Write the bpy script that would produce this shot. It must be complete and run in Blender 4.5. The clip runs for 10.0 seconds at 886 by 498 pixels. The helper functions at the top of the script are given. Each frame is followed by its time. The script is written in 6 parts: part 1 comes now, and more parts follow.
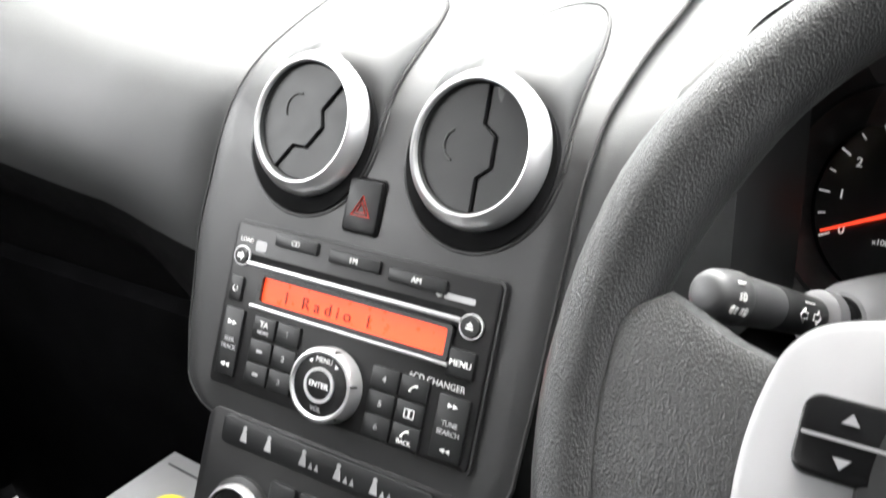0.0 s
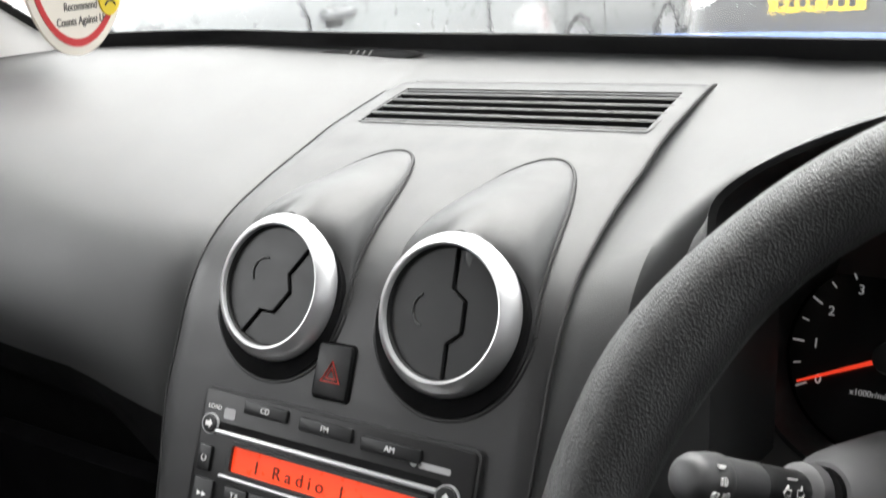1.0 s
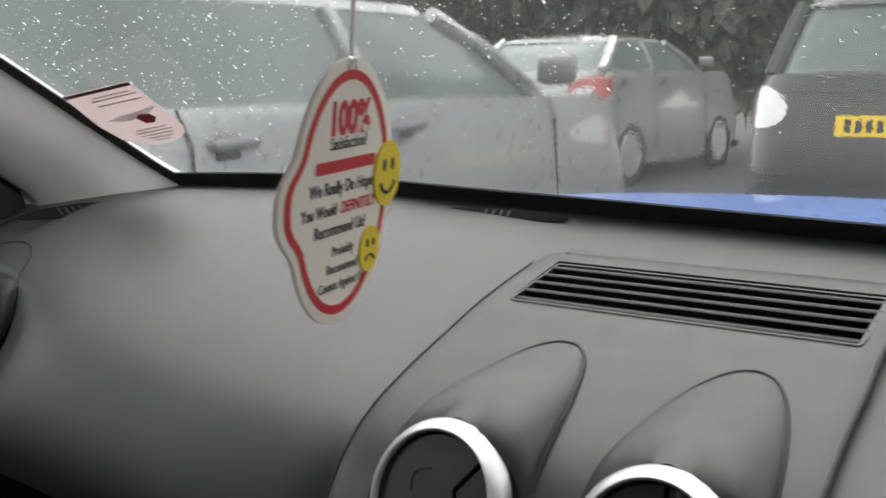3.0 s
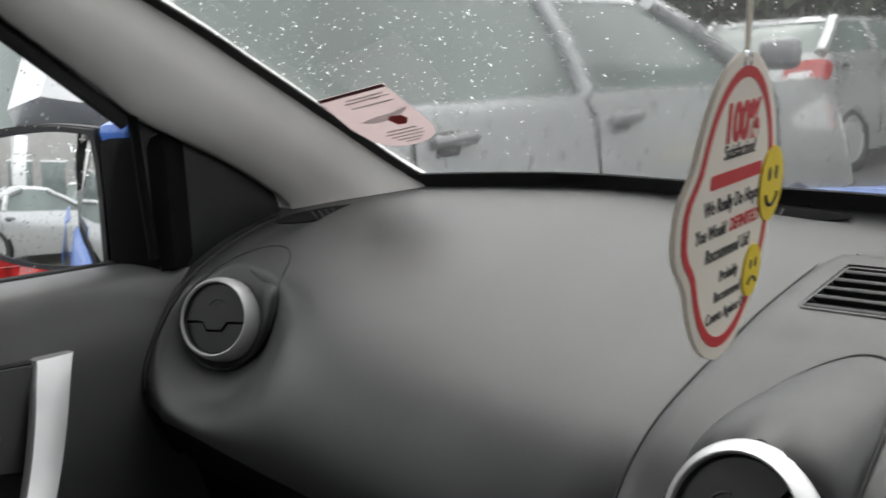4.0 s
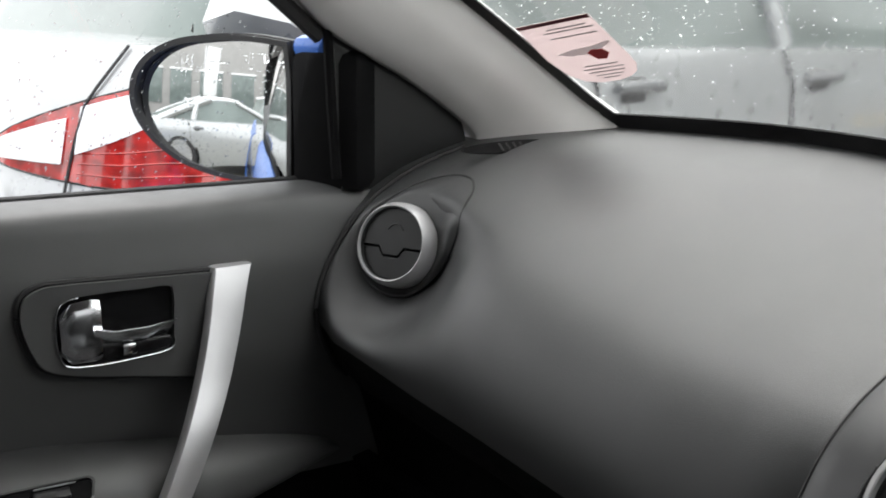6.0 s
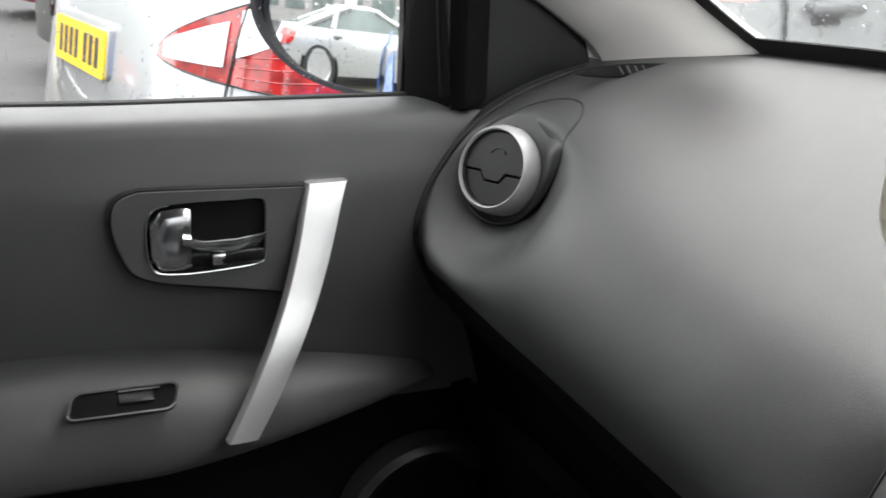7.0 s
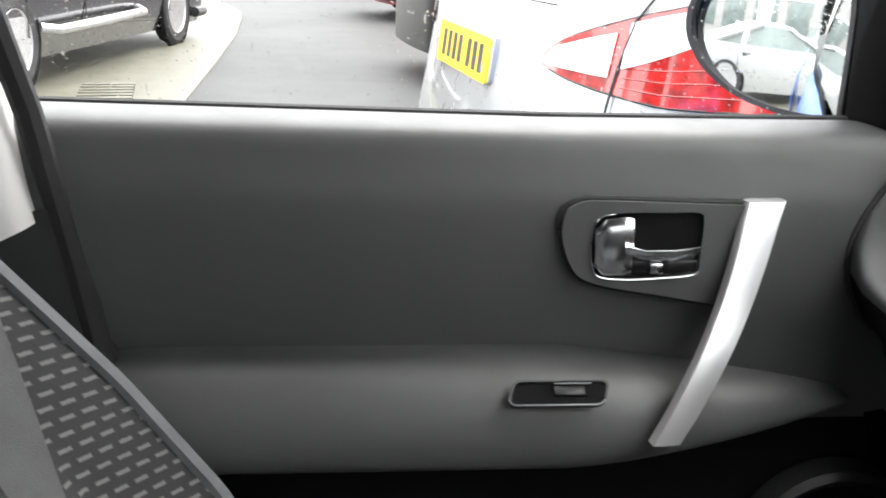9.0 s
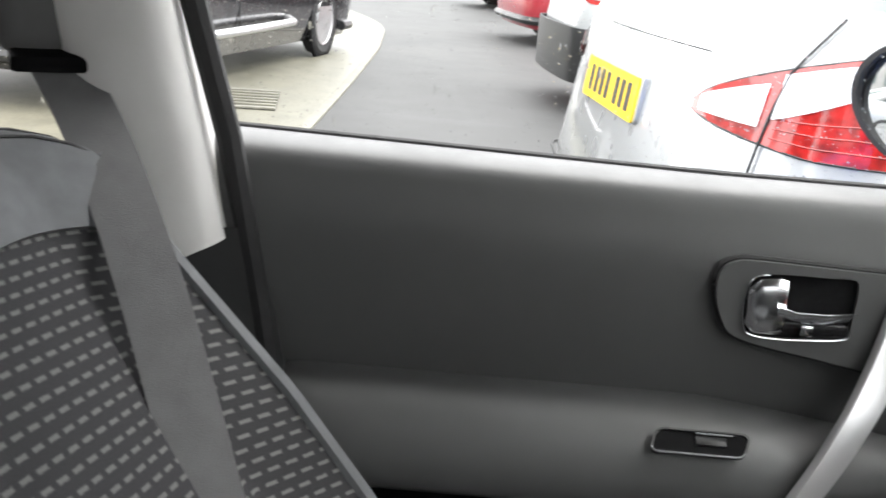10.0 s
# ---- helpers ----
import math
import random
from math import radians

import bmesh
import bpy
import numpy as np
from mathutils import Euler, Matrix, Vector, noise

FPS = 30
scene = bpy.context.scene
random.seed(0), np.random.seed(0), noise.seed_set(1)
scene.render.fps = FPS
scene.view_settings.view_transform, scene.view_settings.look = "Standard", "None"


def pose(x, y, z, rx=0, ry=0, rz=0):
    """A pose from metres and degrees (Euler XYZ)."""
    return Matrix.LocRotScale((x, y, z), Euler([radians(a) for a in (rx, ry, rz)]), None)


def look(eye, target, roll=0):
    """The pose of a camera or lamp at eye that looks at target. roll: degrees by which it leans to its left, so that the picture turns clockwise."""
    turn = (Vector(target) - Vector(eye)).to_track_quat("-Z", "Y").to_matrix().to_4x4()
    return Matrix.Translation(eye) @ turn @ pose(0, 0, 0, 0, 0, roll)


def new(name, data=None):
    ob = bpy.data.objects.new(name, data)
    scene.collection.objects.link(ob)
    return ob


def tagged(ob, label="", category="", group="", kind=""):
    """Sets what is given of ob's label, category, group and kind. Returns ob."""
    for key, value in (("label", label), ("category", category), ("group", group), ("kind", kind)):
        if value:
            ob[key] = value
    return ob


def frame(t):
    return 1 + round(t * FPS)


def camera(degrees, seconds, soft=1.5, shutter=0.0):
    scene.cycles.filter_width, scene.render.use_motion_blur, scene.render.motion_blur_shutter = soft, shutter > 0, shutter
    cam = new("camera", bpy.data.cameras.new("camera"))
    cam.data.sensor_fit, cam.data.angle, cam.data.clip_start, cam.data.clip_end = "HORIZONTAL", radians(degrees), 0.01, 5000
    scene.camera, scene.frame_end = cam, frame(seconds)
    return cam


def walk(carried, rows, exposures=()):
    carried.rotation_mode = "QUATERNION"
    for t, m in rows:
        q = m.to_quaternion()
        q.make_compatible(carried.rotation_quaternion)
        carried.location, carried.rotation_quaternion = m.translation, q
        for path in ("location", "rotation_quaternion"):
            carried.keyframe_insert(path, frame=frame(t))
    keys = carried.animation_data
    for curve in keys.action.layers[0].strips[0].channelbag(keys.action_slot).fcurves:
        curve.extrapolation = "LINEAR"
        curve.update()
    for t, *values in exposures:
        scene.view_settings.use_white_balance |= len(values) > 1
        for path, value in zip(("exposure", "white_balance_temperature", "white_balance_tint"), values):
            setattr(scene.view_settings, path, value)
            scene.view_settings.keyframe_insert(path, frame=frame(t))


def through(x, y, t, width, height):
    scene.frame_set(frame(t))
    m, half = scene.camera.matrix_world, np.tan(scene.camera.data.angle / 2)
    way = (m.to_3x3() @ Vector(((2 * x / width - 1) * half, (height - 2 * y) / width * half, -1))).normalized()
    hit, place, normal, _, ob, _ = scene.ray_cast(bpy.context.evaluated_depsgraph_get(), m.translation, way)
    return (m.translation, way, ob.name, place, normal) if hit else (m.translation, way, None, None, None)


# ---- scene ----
cam = camera(44.0, 10.0, soft=1.6, shutter=0.35)
PATH = [
    (0, (0.503, -0.571, 1.214), (-0.653, 0.915, 0.537), -1.9),
    (0.5, (0.501, -0.559, 1.229), (-0.672, 0.962, 0.673), -2.3),
    (1, (0.494, -0.55, 1.247), (-0.653, 1.013, 0.756), -3.4),
    (1.5, (0.472, -0.54, 1.269), (-0.681, 1.049, 0.889), -2.8),
    (2, (0.462, -0.537, 1.279), (-0.684, 1.068, 0.942), -2.1),
    (2.2, (0.45, -0.537, 1.29), (-0.703, 1.064, 0.962), -2.1),
    (3.3, (0.33, -0.527, 1.308), (-0.922, 1.001, 0.997), -1.3),
    (3.5, (0.319, -0.534, 1.31), (-0.976, 0.959, 1.001), -2.1),
    (4, (0.288, -0.533, 1.31), (-1.193, 0.774, 0.992), -3.2),
    (4.5, (0.275, -0.524, 1.309), (-1.261, 0.709, 0.964), 1.0),
    (5, (0.245, -0.518, 1.299), (-1.342, 0.636, 0.914), -0.4),
    (5.5, (0.235, -0.514, 1.303), (-1.412, 0.541, 0.884), -1.0),
    (5.7, (0.251, -0.539, 1.299), (-1.368, 0.567, 0.906), 0.4),
    (6.8, (0.212, -0.433, 1.297), (-1.543, 0.345, 0.736), 1.4),
    (7, (0.239, -0.424, 1.299), (-1.532, 0.309, 0.727), 1.7),
    (7.5, (0.256, -0.426, 1.308), (-1.595, 0.077, 0.743), 1.5),
    (8, (0.261, -0.484, 1.306), (-1.606, -0.005, 0.772), 2.6),
    (8.5, (0.258, -0.506, 1.306), (-1.63, -0.219, 0.709), 0.7),
    (9, (0.253, -0.543, 1.313), (-1.653, -0.357, 0.734), 1.6),
    (9.5, (0.27, -0.567, 1.324), (-1.651, -0.457, 0.778), 2.8),
    (10, (0.298, -0.586, 1.343), (-1.624, -0.616, 0.788), 4.6),
]
EXPOSURES = [(0.0, 2.0), (0.5, 1.54), (1.0, 0.93), (1.5, 0.48), (2.0, 0.08), (3.5, -0.52), (4.0, -0.42), (5.0, -0.22), (5.5, -0.18), (7.0, 0.45), (7.5, 0.65), (8.0, 0.83), (8.5, 0.98), (9.0, 1.0), (10.0, 0.82)]
walk(cam, [(t, look(eye, target, roll)) for t, eye, target, roll in PATH], EXPOSURES)

# ---- light: an overcast, rainy sky ----
sky = bpy.data.worlds.new("overcast_sky")
scene.world = sky
sky.use_nodes = True
wn, wl = sky.node_tree.nodes, sky.node_tree.links
wn.clear()
w_out, w_bg, w_sky = wn.new("ShaderNodeOutputWorld"), wn.new("ShaderNodeBackground"), wn.new("ShaderNodeTexSky")
w_mix = wn.new("ShaderNodeMix")
w_mix.data_type = "RGBA"
w_mix.inputs["Factor"].default_value = 0.9
w_mix.inputs["B"].default_value = (9.5, 9.3, 9.2, 1)
w_sky.sky_type, w_sky.sun_disc = "NISHITA", False
w_sky.sun_elevation, w_sky.sun_rotation = radians(50), radians(-30)
w_bg.inputs["Strength"].default_value = 0.40
wl.new(w_sky.outputs[0], w_mix.inputs["A"])
wl.new(w_mix.outputs["Result"], w_bg.inputs["Color"])
wl.new(w_bg.outputs[0], w_out.inputs["Surface"])
sun_data = bpy.data.lights.new("sun", "SUN")
sun_data.energy, sun_data.angle, sun_data.color = 3.0, radians(60), (1.0, 0.97, 0.94)
sun = new("sun", sun_data)
sun.matrix_world = look((0, 0, 30), (6, -10, 0))


# ---- materials ----
def mat(name, color, rough=0.5, metal=0.0, grain=0.0, grain_scale=900.0, vary=0.15, vary_scale=14.0, coat=0.0,
        spec=0.5, rough_vary=0.1, kind="noise", emit=0.0):
    m = bpy.data.materials.new(name)
    m.use_nodes = True
    n, l = m.node_tree.nodes, m.node_tree.links
    p = n["Principled BSDF"]
    p.inputs["Metallic"].default_value = metal
    p.inputs["Coat Weight"].default_value = coat
    p.inputs["Specular IOR Level"].default_value = spec
    tc = n.new("ShaderNodeTexCoord")
    big = n.new("ShaderNodeTexNoise")
    big.inputs["Scale"].default_value, big.inputs["Detail"].default_value = vary_scale, 6
    l.new(tc.outputs["Object"], big.inputs["Vector"])
    ramp = n.new("ShaderNodeMapRange")
    ramp.inputs["From Min"].default_value, ramp.inputs["From Max"].default_value = 0.3, 0.7
    ramp.inputs["To Min"].default_value, ramp.inputs["To Max"].default_value = 1 - vary, 1 + vary
    l.new(big.outputs["Fac"], ramp.inputs["Value"])
    mul = n.new("ShaderNodeVectorMath")
    mul.operation = "SCALE"
    mul.inputs[0].default_value = color[:3]
    l.new(ramp.outputs[0], mul.inputs["Scale"])
    l.new(mul.outputs[0], p.inputs["Base Color"])
    rr = n.new("ShaderNodeMapRange")
    rr.inputs["To Min"].default_value, rr.inputs["To Max"].default_value = max(0.02, rough - rough_vary), min(1, rough + rough_vary)
    fine_n = n.new("ShaderNodeTexNoise")
    fine_n.inputs["Scale"].default_value, fine_n.inputs["Detail"].default_value = vary_scale * 6, 4
    l.new(tc.outputs["Object"], fine_n.inputs["Vector"])
    l.new(fine_n.outputs["Fac"], rr.inputs["Value"])
    l.new(rr.outputs[0], p.inputs["Roughness"])
    if grain:
        g = n.new("ShaderNodeTexVoronoi" if kind == "voronoi" else "ShaderNodeTexNoise")
        g.inputs["Scale"].default_value = grain_scale
        l.new(tc.outputs["Object"], g.inputs["Vector"])
        b = n.new("ShaderNodeBump")
        b.inputs["Strength"].default_value, b.inputs["Distance"].default_value = grain, 0.0006
        l.new(g.outputs["Distance" if kind == "voronoi" else "Fac"], b.inputs["Height"])
        l.new(b.outputs[0], p.inputs["Normal"])
    if emit:
        l.new(mul.outputs[0], p.inputs["Emission Color"])
        p.inputs["Emission Strength"].default_value = emit
    return m


def glass_mat(name, tint=(1, 1, 1), gloss=0.02, veil=0.0):
    """A thin pane: straight through, with a mirror-like sheen that Fresnel drives."""
    m = bpy.data.materials.new(name)
    m.use_nodes = True
    n, l = m.node_tree.nodes, m.node_tree.links
    n.clear()
    out, tr, gl, mix, fr = (n.new("ShaderNode" + k) for k in ("OutputMaterial", "BsdfTransparent", "BsdfGlossy", "MixShader", "Fresnel"))
    tr.inputs["Color"].default_value = (*tint, 1)
    gl.inputs["Roughness"].default_value = gloss
    fr.inputs["IOR"].default_value = 1.45
    l.new(fr.outputs[0], mix.inputs[0])
    l.new(tr.outputs[0], mix.inputs[1])
    l.new(gl.outputs[0], mix.inputs[2])
    if veil:
        # mist on the glass scatters a little of the daylight
        tl, mist = n.new("ShaderNodeBsdfTranslucent"), n.new("ShaderNodeMixShader")
        tl.inputs["Color"].default_value = (0.9, 0.92, 0.92, 1)
        mist.inputs[0].default_value = veil
        l.new(mix.outputs[0], mist.inputs[1])
        l.new(tl.outputs[0], mist.inputs[2])
        l.new(mist.outputs[0], out.inputs["Surface"])
    else:
        l.new(mix.outputs[0], out.inputs["Surface"])
    return m


def fabric_mat(name):
    """Black woven seat cloth with staggered pale dashes."""
    m = mat(name, (0.03, 0.03, 0.032), 0.95, grain=0.6, grain_scale=1500, vary=0.3, vary_scale=60)
    n, l = m.node_tree.nodes, m.node_tree.links
    tc = n.new("ShaderNodeTexCoord")
    mp = n.new("ShaderNodeMapping")
    mp.inputs["Rotation"].default_value = (radians(-90), 0, radians(0))
    br = n.new("ShaderNodeTexBrick")
    br.offset, br.squash = 0.5, 1.0
    br.inputs["Color1"].default_value = br.inputs["Color2"].default_value = (0.13, 0.128, 0.126, 1)
    br.inputs["Mortar"].default_value = (0.02, 0.02, 0.022, 1)
    br.inputs["Scale"].default_value = 1.0
    br.inputs["Brick Width"].default_value, br.inputs["Row Height"].default_value = 0.0205, 0.0112
    br.inputs["Mortar Size"].default_value, br.inputs["Mortar Smooth"].default_value = 0.0050, 0.4
    wob = n.new("ShaderNodeTexNoise")
    wob.inputs["Scale"].default_value = 400
    add = n.new("ShaderNodeMix")
    add.data_type, add.blend_type = "RGBA", "LINEAR_LIGHT"
    add.inputs["Factor"].default_value = 0.0015
    l.new(tc.outputs["UV"], add.inputs["A"])
    l.new(wob.outputs["Color"], add.inputs["B"])
    l.new(add.outputs["Result"], br.inputs["Vector"])
    l.new(br.outputs["Color"], n["Principled BSDF"].inputs["Base Color"])
    return m


PAD = mat("soft_dash_plastic", (0.036, 0.037, 0.038), 0.50, grain=0.35, grain_scale=1400, vary=0.05, vary_scale=5, spec=0.65, rough_vary=0.03)
# paler copy of the dash plastic; its colour makes up for light missing there
DOORPAD = mat("brightened_door_plastic", (0.060, 0.061, 0.062), 0.47, grain=0.35, grain_scale=1400, vary=0.08, vary_scale=5, spec=0.7)
PANEL = mat("centre_panel_plastic", (0.019, 0.0193, 0.020), 0.42, spec=0.55, grain=0.15, grain_scale=1800, vary=0.06, vary_scale=6)
DARK = mat("black_plastic", (0.014, 0.0145, 0.015), 0.42, grain=0.2, grain_scale=1200, vary=0.15)
GLOSSBLACK = mat("gloss_black_plastic", (0.006, 0.006, 0.0065), 0.24, vary=0.1, rough_vary=0.06)
FASCIA = mat("matt_black_fascia", (0.007, 0.007, 0.0075), 0.42, spec=0.35, vary=0.1)
BUTTON = mat("satin_black_buttons", (0.009, 0.0095, 0.010), 0.38, spec=0.35, grain=0.1, vary=0.12)
# near-black with the footwell's shade put into the colour, for low trim
LOWSHADE = mat("shade_darkened_plastic", (0.005, 0.005, 0.0054), 0.7, spec=0.08, grain=0.3, grain_scale=1200, vary=0.12)
VOID = mat("cavity_black", (0.006, 0.006, 0.0065), 0.85, spec=0.1)
RUBBER = mat("black_rubber_seal", (0.015, 0.015, 0.016), 0.7, grain=0.3)
SILVER = mat("satin_silver_paint", (0.58, 0.58, 0.59), 0.34, metal=0.75, grain=0.05, grain_scale=2500, vary=0.04)
TRIM = mat("low_metal_silver_paint", (0.44, 0.44, 0.45), 0.4, metal=0.3, grain=0.05, grain_scale=2500, vary=0.04)
HANDLE = mat("grey_handle_paint", (0.16, 0.165, 0.17), 0.35, metal=0.3, coat=0.5, vary=0.05)
CHROME = mat("chrome", (0.85, 0.86, 0.88), 0.16, metal=1.0, vary=0.02, rough_vary=0.03)
LEATHER = mat("grained_black_leather", (0.036, 0.037, 0.038), 0.42, spec=0.7, grain=0.6, grain_scale=1000, vary=0.2, vary_scale=30, kind="voronoi")
PILLAR = mat("pale_grey_pillar_trim", (0.68, 0.67, 0.655), 0.75, grain=0.4, grain_scale=1600, vary=0.06, vary_scale=10)
LINER = mat("grey_headliner_cloth", (0.2, 0.195, 0.19), 0.95, grain=0.5, grain_scale=700, vary=0.05)
CLOTH = fabric_mat("dashed_seat_cloth")
GREYCLOTH = mat("plain_grey_seat_cloth", (0.13, 0.135, 0.14), 0.95, grain=0.6, grain_scale=1600, vary=0.12, vary_scale=40)
WEBBING = mat("grey_belt_webbing", (0.14, 0.14, 0.142), 0.8, grain=0.7, grain_scale=900, vary=0.08, vary_scale=40)
CARPET = mat("black_carpet", (0.006, 0.006, 0.0065), 1.0, spec=0.0, grain=1.0, grain_scale=600, vary=0.3)
WHITEINK = mat("white_print", (0.8, 0.8, 0.8), 0.6, vary=0.03)
GREYINK = mat("grey_print", (0.35, 0.35, 0.36), 0.6, vary=0.03)
REDINK = mat("red_print", (0.55, 0.03, 0.035), 0.6, vary=0.06)
BLACKINK = mat("black_print", (0.02, 0.02, 0.025), 0.6, vary=0.06)
YELLOWINK = mat("yellow_print", (0.8, 0.6, 0.03), 0.6, vary=0.04)
LCD = mat("orange_backlit_display", (0.9, 0.062, 0.016), 0.3, vary=0.12, vary_scale=25, emit=0.42)
LCDINK = mat("display_segments", (0.12, 0.012, 0.004), 0.4)
REDLAMP = mat("red_lit_symbol", (0.5, 0.05, 0.035), 0.4, emit=0.03)
# a weak glow is added so the white print reads under the dark hood
DIALINK = mat("glow_lifted_dial_print", (0.8, 0.8, 0.8), 0.6, vary=0.03, emit=0.10)
NEEDLE = mat("red_needle", (0.85, 0.05, 0.02), 0.4, emit=0.5)
SCREEN = glass_mat("windscreen_glass", (0.87, 0.90, 0.885), veil=0.014)
PANE = glass_mat("side_window_glass", (0.94, 0.96, 0.96))
MIRROR = mat("mirror_silvering", (0.9, 0.92, 0.93), 0.02, metal=1.0, vary=0.01, rough_vary=0.01)
BLUE = mat("blue_car_paint", (0.04, 0.13, 0.45), 0.3, coat=0.3, vary=0.05)
SILVERCAR = mat("silver_car_paint", (0.37, 0.38, 0.385), 0.3, metal=0.35, coat=1.0, vary=0.04, vary_scale=3)
WHITECAR = mat("pale_silver_car_paint", (0.68, 0.69, 0.69), 0.3, metal=0.2, coat=1.0, vary=0.04, vary_scale=3)
DARKCAR = mat("dark_grey_car_paint", (0.024, 0.025, 0.027), 0.35, coat=0.3, vary=0.1, vary_scale=3)
BLACKCAR = mat("black_car_paint", (0.012, 0.012, 0.014), 0.25, coat=1.0, vary=0.1, vary_scale=3)
REDCAR = mat("red_car_paint", (0.3, 0.02, 0.03), 0.3, coat=1.0, vary=0.1, vary_scale=3)
CARGLASS = mat("tinted_car_glass", (0.13, 0.155, 0.147), 0.08, vary=0.2, vary_scale=2, spec=0.35)
CLEARLENS = mat("clear_lamp_lens", (0.75, 0.75, 0.76), 0.12, vary=0.1, vary_scale=40, coat=1.0)
REDLENS = mat("red_lamp_lens", (0.33, 0.012, 0.010), 0.15, vary=0.5, vary_scale=38, coat=1.0, emit=0.05)
PLATE = mat("yellow_number_plate", (0.85, 0.58, 0.02), 0.4, vary=0.05)
TYRE = mat("tyre_rubber", (0.018, 0.018, 0.019), 0.8, grain=0.4, grain_scale=200)
ALLOY = mat("alloy_wheel", (0.6, 0.6, 0.61), 0.3, metal=0.8, vary=0.06)
ASPHALT = mat("wet_asphalt", (0.043, 0.043, 0.043), 0.65, spec=0.2, grain=0.1, grain_scale=150, vary=0.16, vary_scale=0.6, rough_vary=0.04)
PAVING = mat("wet_block_paving", (0.090, 0.086, 0.062), 0.5, grain=0.6, grain_scale=120, vary=0.2, vary_scale=6)
KERB = mat("concrete_kerb", (0.125, 0.120, 0.098), 0.7, grain=0.6, grain_scale=150, vary=0.2)
LEAF = mat("wet_hedge_leaves", (0.04, 0.055, 0.028), 0.5, vary=0.5, vary_scale=2)
BARK = mat("bark", (0.09, 0.07, 0.05), 0.9, grain=0.8, grain_scale=60, vary=0.3)
BUILDING = mat("pale_render_wall", (0.27, 0.265, 0.255), 0.8, vary=0.08, vary_scale=2)


def water_mat():
    m = bpy.data.materials.new("rain_water")
    m.use_nodes = True
    p = m.node_tree.nodes["Principled BSDF"]
    p.inputs["Transmission Weight"].default_value = 1.0
    p.inputs["IOR"].default_value = 1.25
    p.inputs["Roughness"].default_value = 0.02
    return m


WATER = water_mat()


def paper_mat(name, color, through):
    """Thin paper that lets part of the daylight behind it through."""
    m = mat(name, color, 0.5, vary=0.04)
    n, l = m.node_tree.nodes, m.node_tree.links
    tl, mix = n.new("ShaderNodeBsdfTranslucent"), n.new("ShaderNodeMixShader")
    tl.inputs["Color"].default_value = (*color, 1)
    mix.inputs[0].default_value = through
    l.new(n["Principled BSDF"].outputs[0], mix.inputs[1])
    l.new(tl.outputs[0], mix.inputs[2])
    l.new(mix.outputs[0], n["Material Output"].inputs["Surface"])
    return m



CARD = paper_mat("cream_card", (0.82, 0.79, 0.73), 0.5)


def film_mat():
    """A thin uneven sheet of rain water that wavers what lies behind it."""
    m = bpy.data.materials.new("rain_film")
    m.use_nodes = True
    n, l = m.node_tree.nodes, m.node_tree.links
    p = n["Principled BSDF"]
    p.inputs["Transmission Weight"].default_value = 1.0
    p.inputs["IOR"].default_value = 1.33
    p.inputs["Roughness"].default_value = 0.0
    tc, mp, no, pa, mr, mu, bu = (n.new("ShaderNode" + k) for k in ("TexCoord", "Mapping", "TexNoise", "TexNoise", "MapRange", "Math", "Bump"))
    mp.inputs["Scale"].default_value = (1.0, 0.55, 0.55)
    no.inputs["Scale"].default_value, no.inputs["Detail"].default_value = 170, 2
    pa.inputs["Scale"].default_value, pa.inputs["Detail"].default_value = 9, 2
    mr.inputs["From Min"].default_value, mr.inputs["From Max"].default_value = 0.35, 0.65
    mr.inputs["To Min"].default_value, mr.inputs["To Max"].default_value = 0.10, 1.0
    mu.operation = "MULTIPLY"
    bu.inputs["Strength"].default_value, bu.inputs["Distance"].default_value = 0.20, 0.0005
    l.new(tc.outputs["Object"], mp.inputs["Vector"])
    l.new(mp.outputs[0], no.inputs["Vector"])
    l.new(tc.outputs["Object"], pa.inputs["Vector"])
    l.new(pa.outputs["Fac"], mr.inputs["Value"])
    l.new(no.outputs["Fac"], mu.inputs[0])
    l.new(mr.outputs[0], mu.inputs[1])
    l.new(mu.outputs[0], bu.inputs["Height"])
    l.new(bu.outputs[0], p.inputs["Normal"])
    return m


FILM = film_mat()


# ---- mesh helpers ----
def part(name, bm, material, parent=None, label="", smooth=True):
    me = bpy.data.meshes.new(name)
    bm.to_mesh(me)
    bm.free()
    me.materials.append(material)
    if smooth:
        me.polygons.foreach_set("use_smooth", [True] * len(me.polygons))
        me.set_sharp_from_angle(angle=radians(38))
    ob = new(name, me)
    if parent:
        ob.parent = parent
    if label:
        ob["label"] = label
    return ob


def thing(name, label, category, group="", kind=""):
    return tagged(new(name), label, category, group, kind)


def face_up(bm):
    bmesh.ops.recalc_face_normals(bm, faces=bm.faces)
    return bm


def grid(rows, close_u=False, close_v=False, bm=None):
    """A sheet through rows of points."""
    bm = bm or bmesh.new()
    vs = [[bm.verts.new(p) for p in row] for row in rows]
    nr, nc = len(vs), len(vs[0])
    for i in range(nr if close_v else nr - 1):
        for j in range(nc if close_u else nc - 1):
            bm.faces.new((vs[i][j], vs[i][(j + 1) % nc], vs[(i + 1) % nr][(j + 1) % nc], vs[(i + 1) % nr][j]))
    return bm


CABIN = Vector((0, -0.5, 1.25))


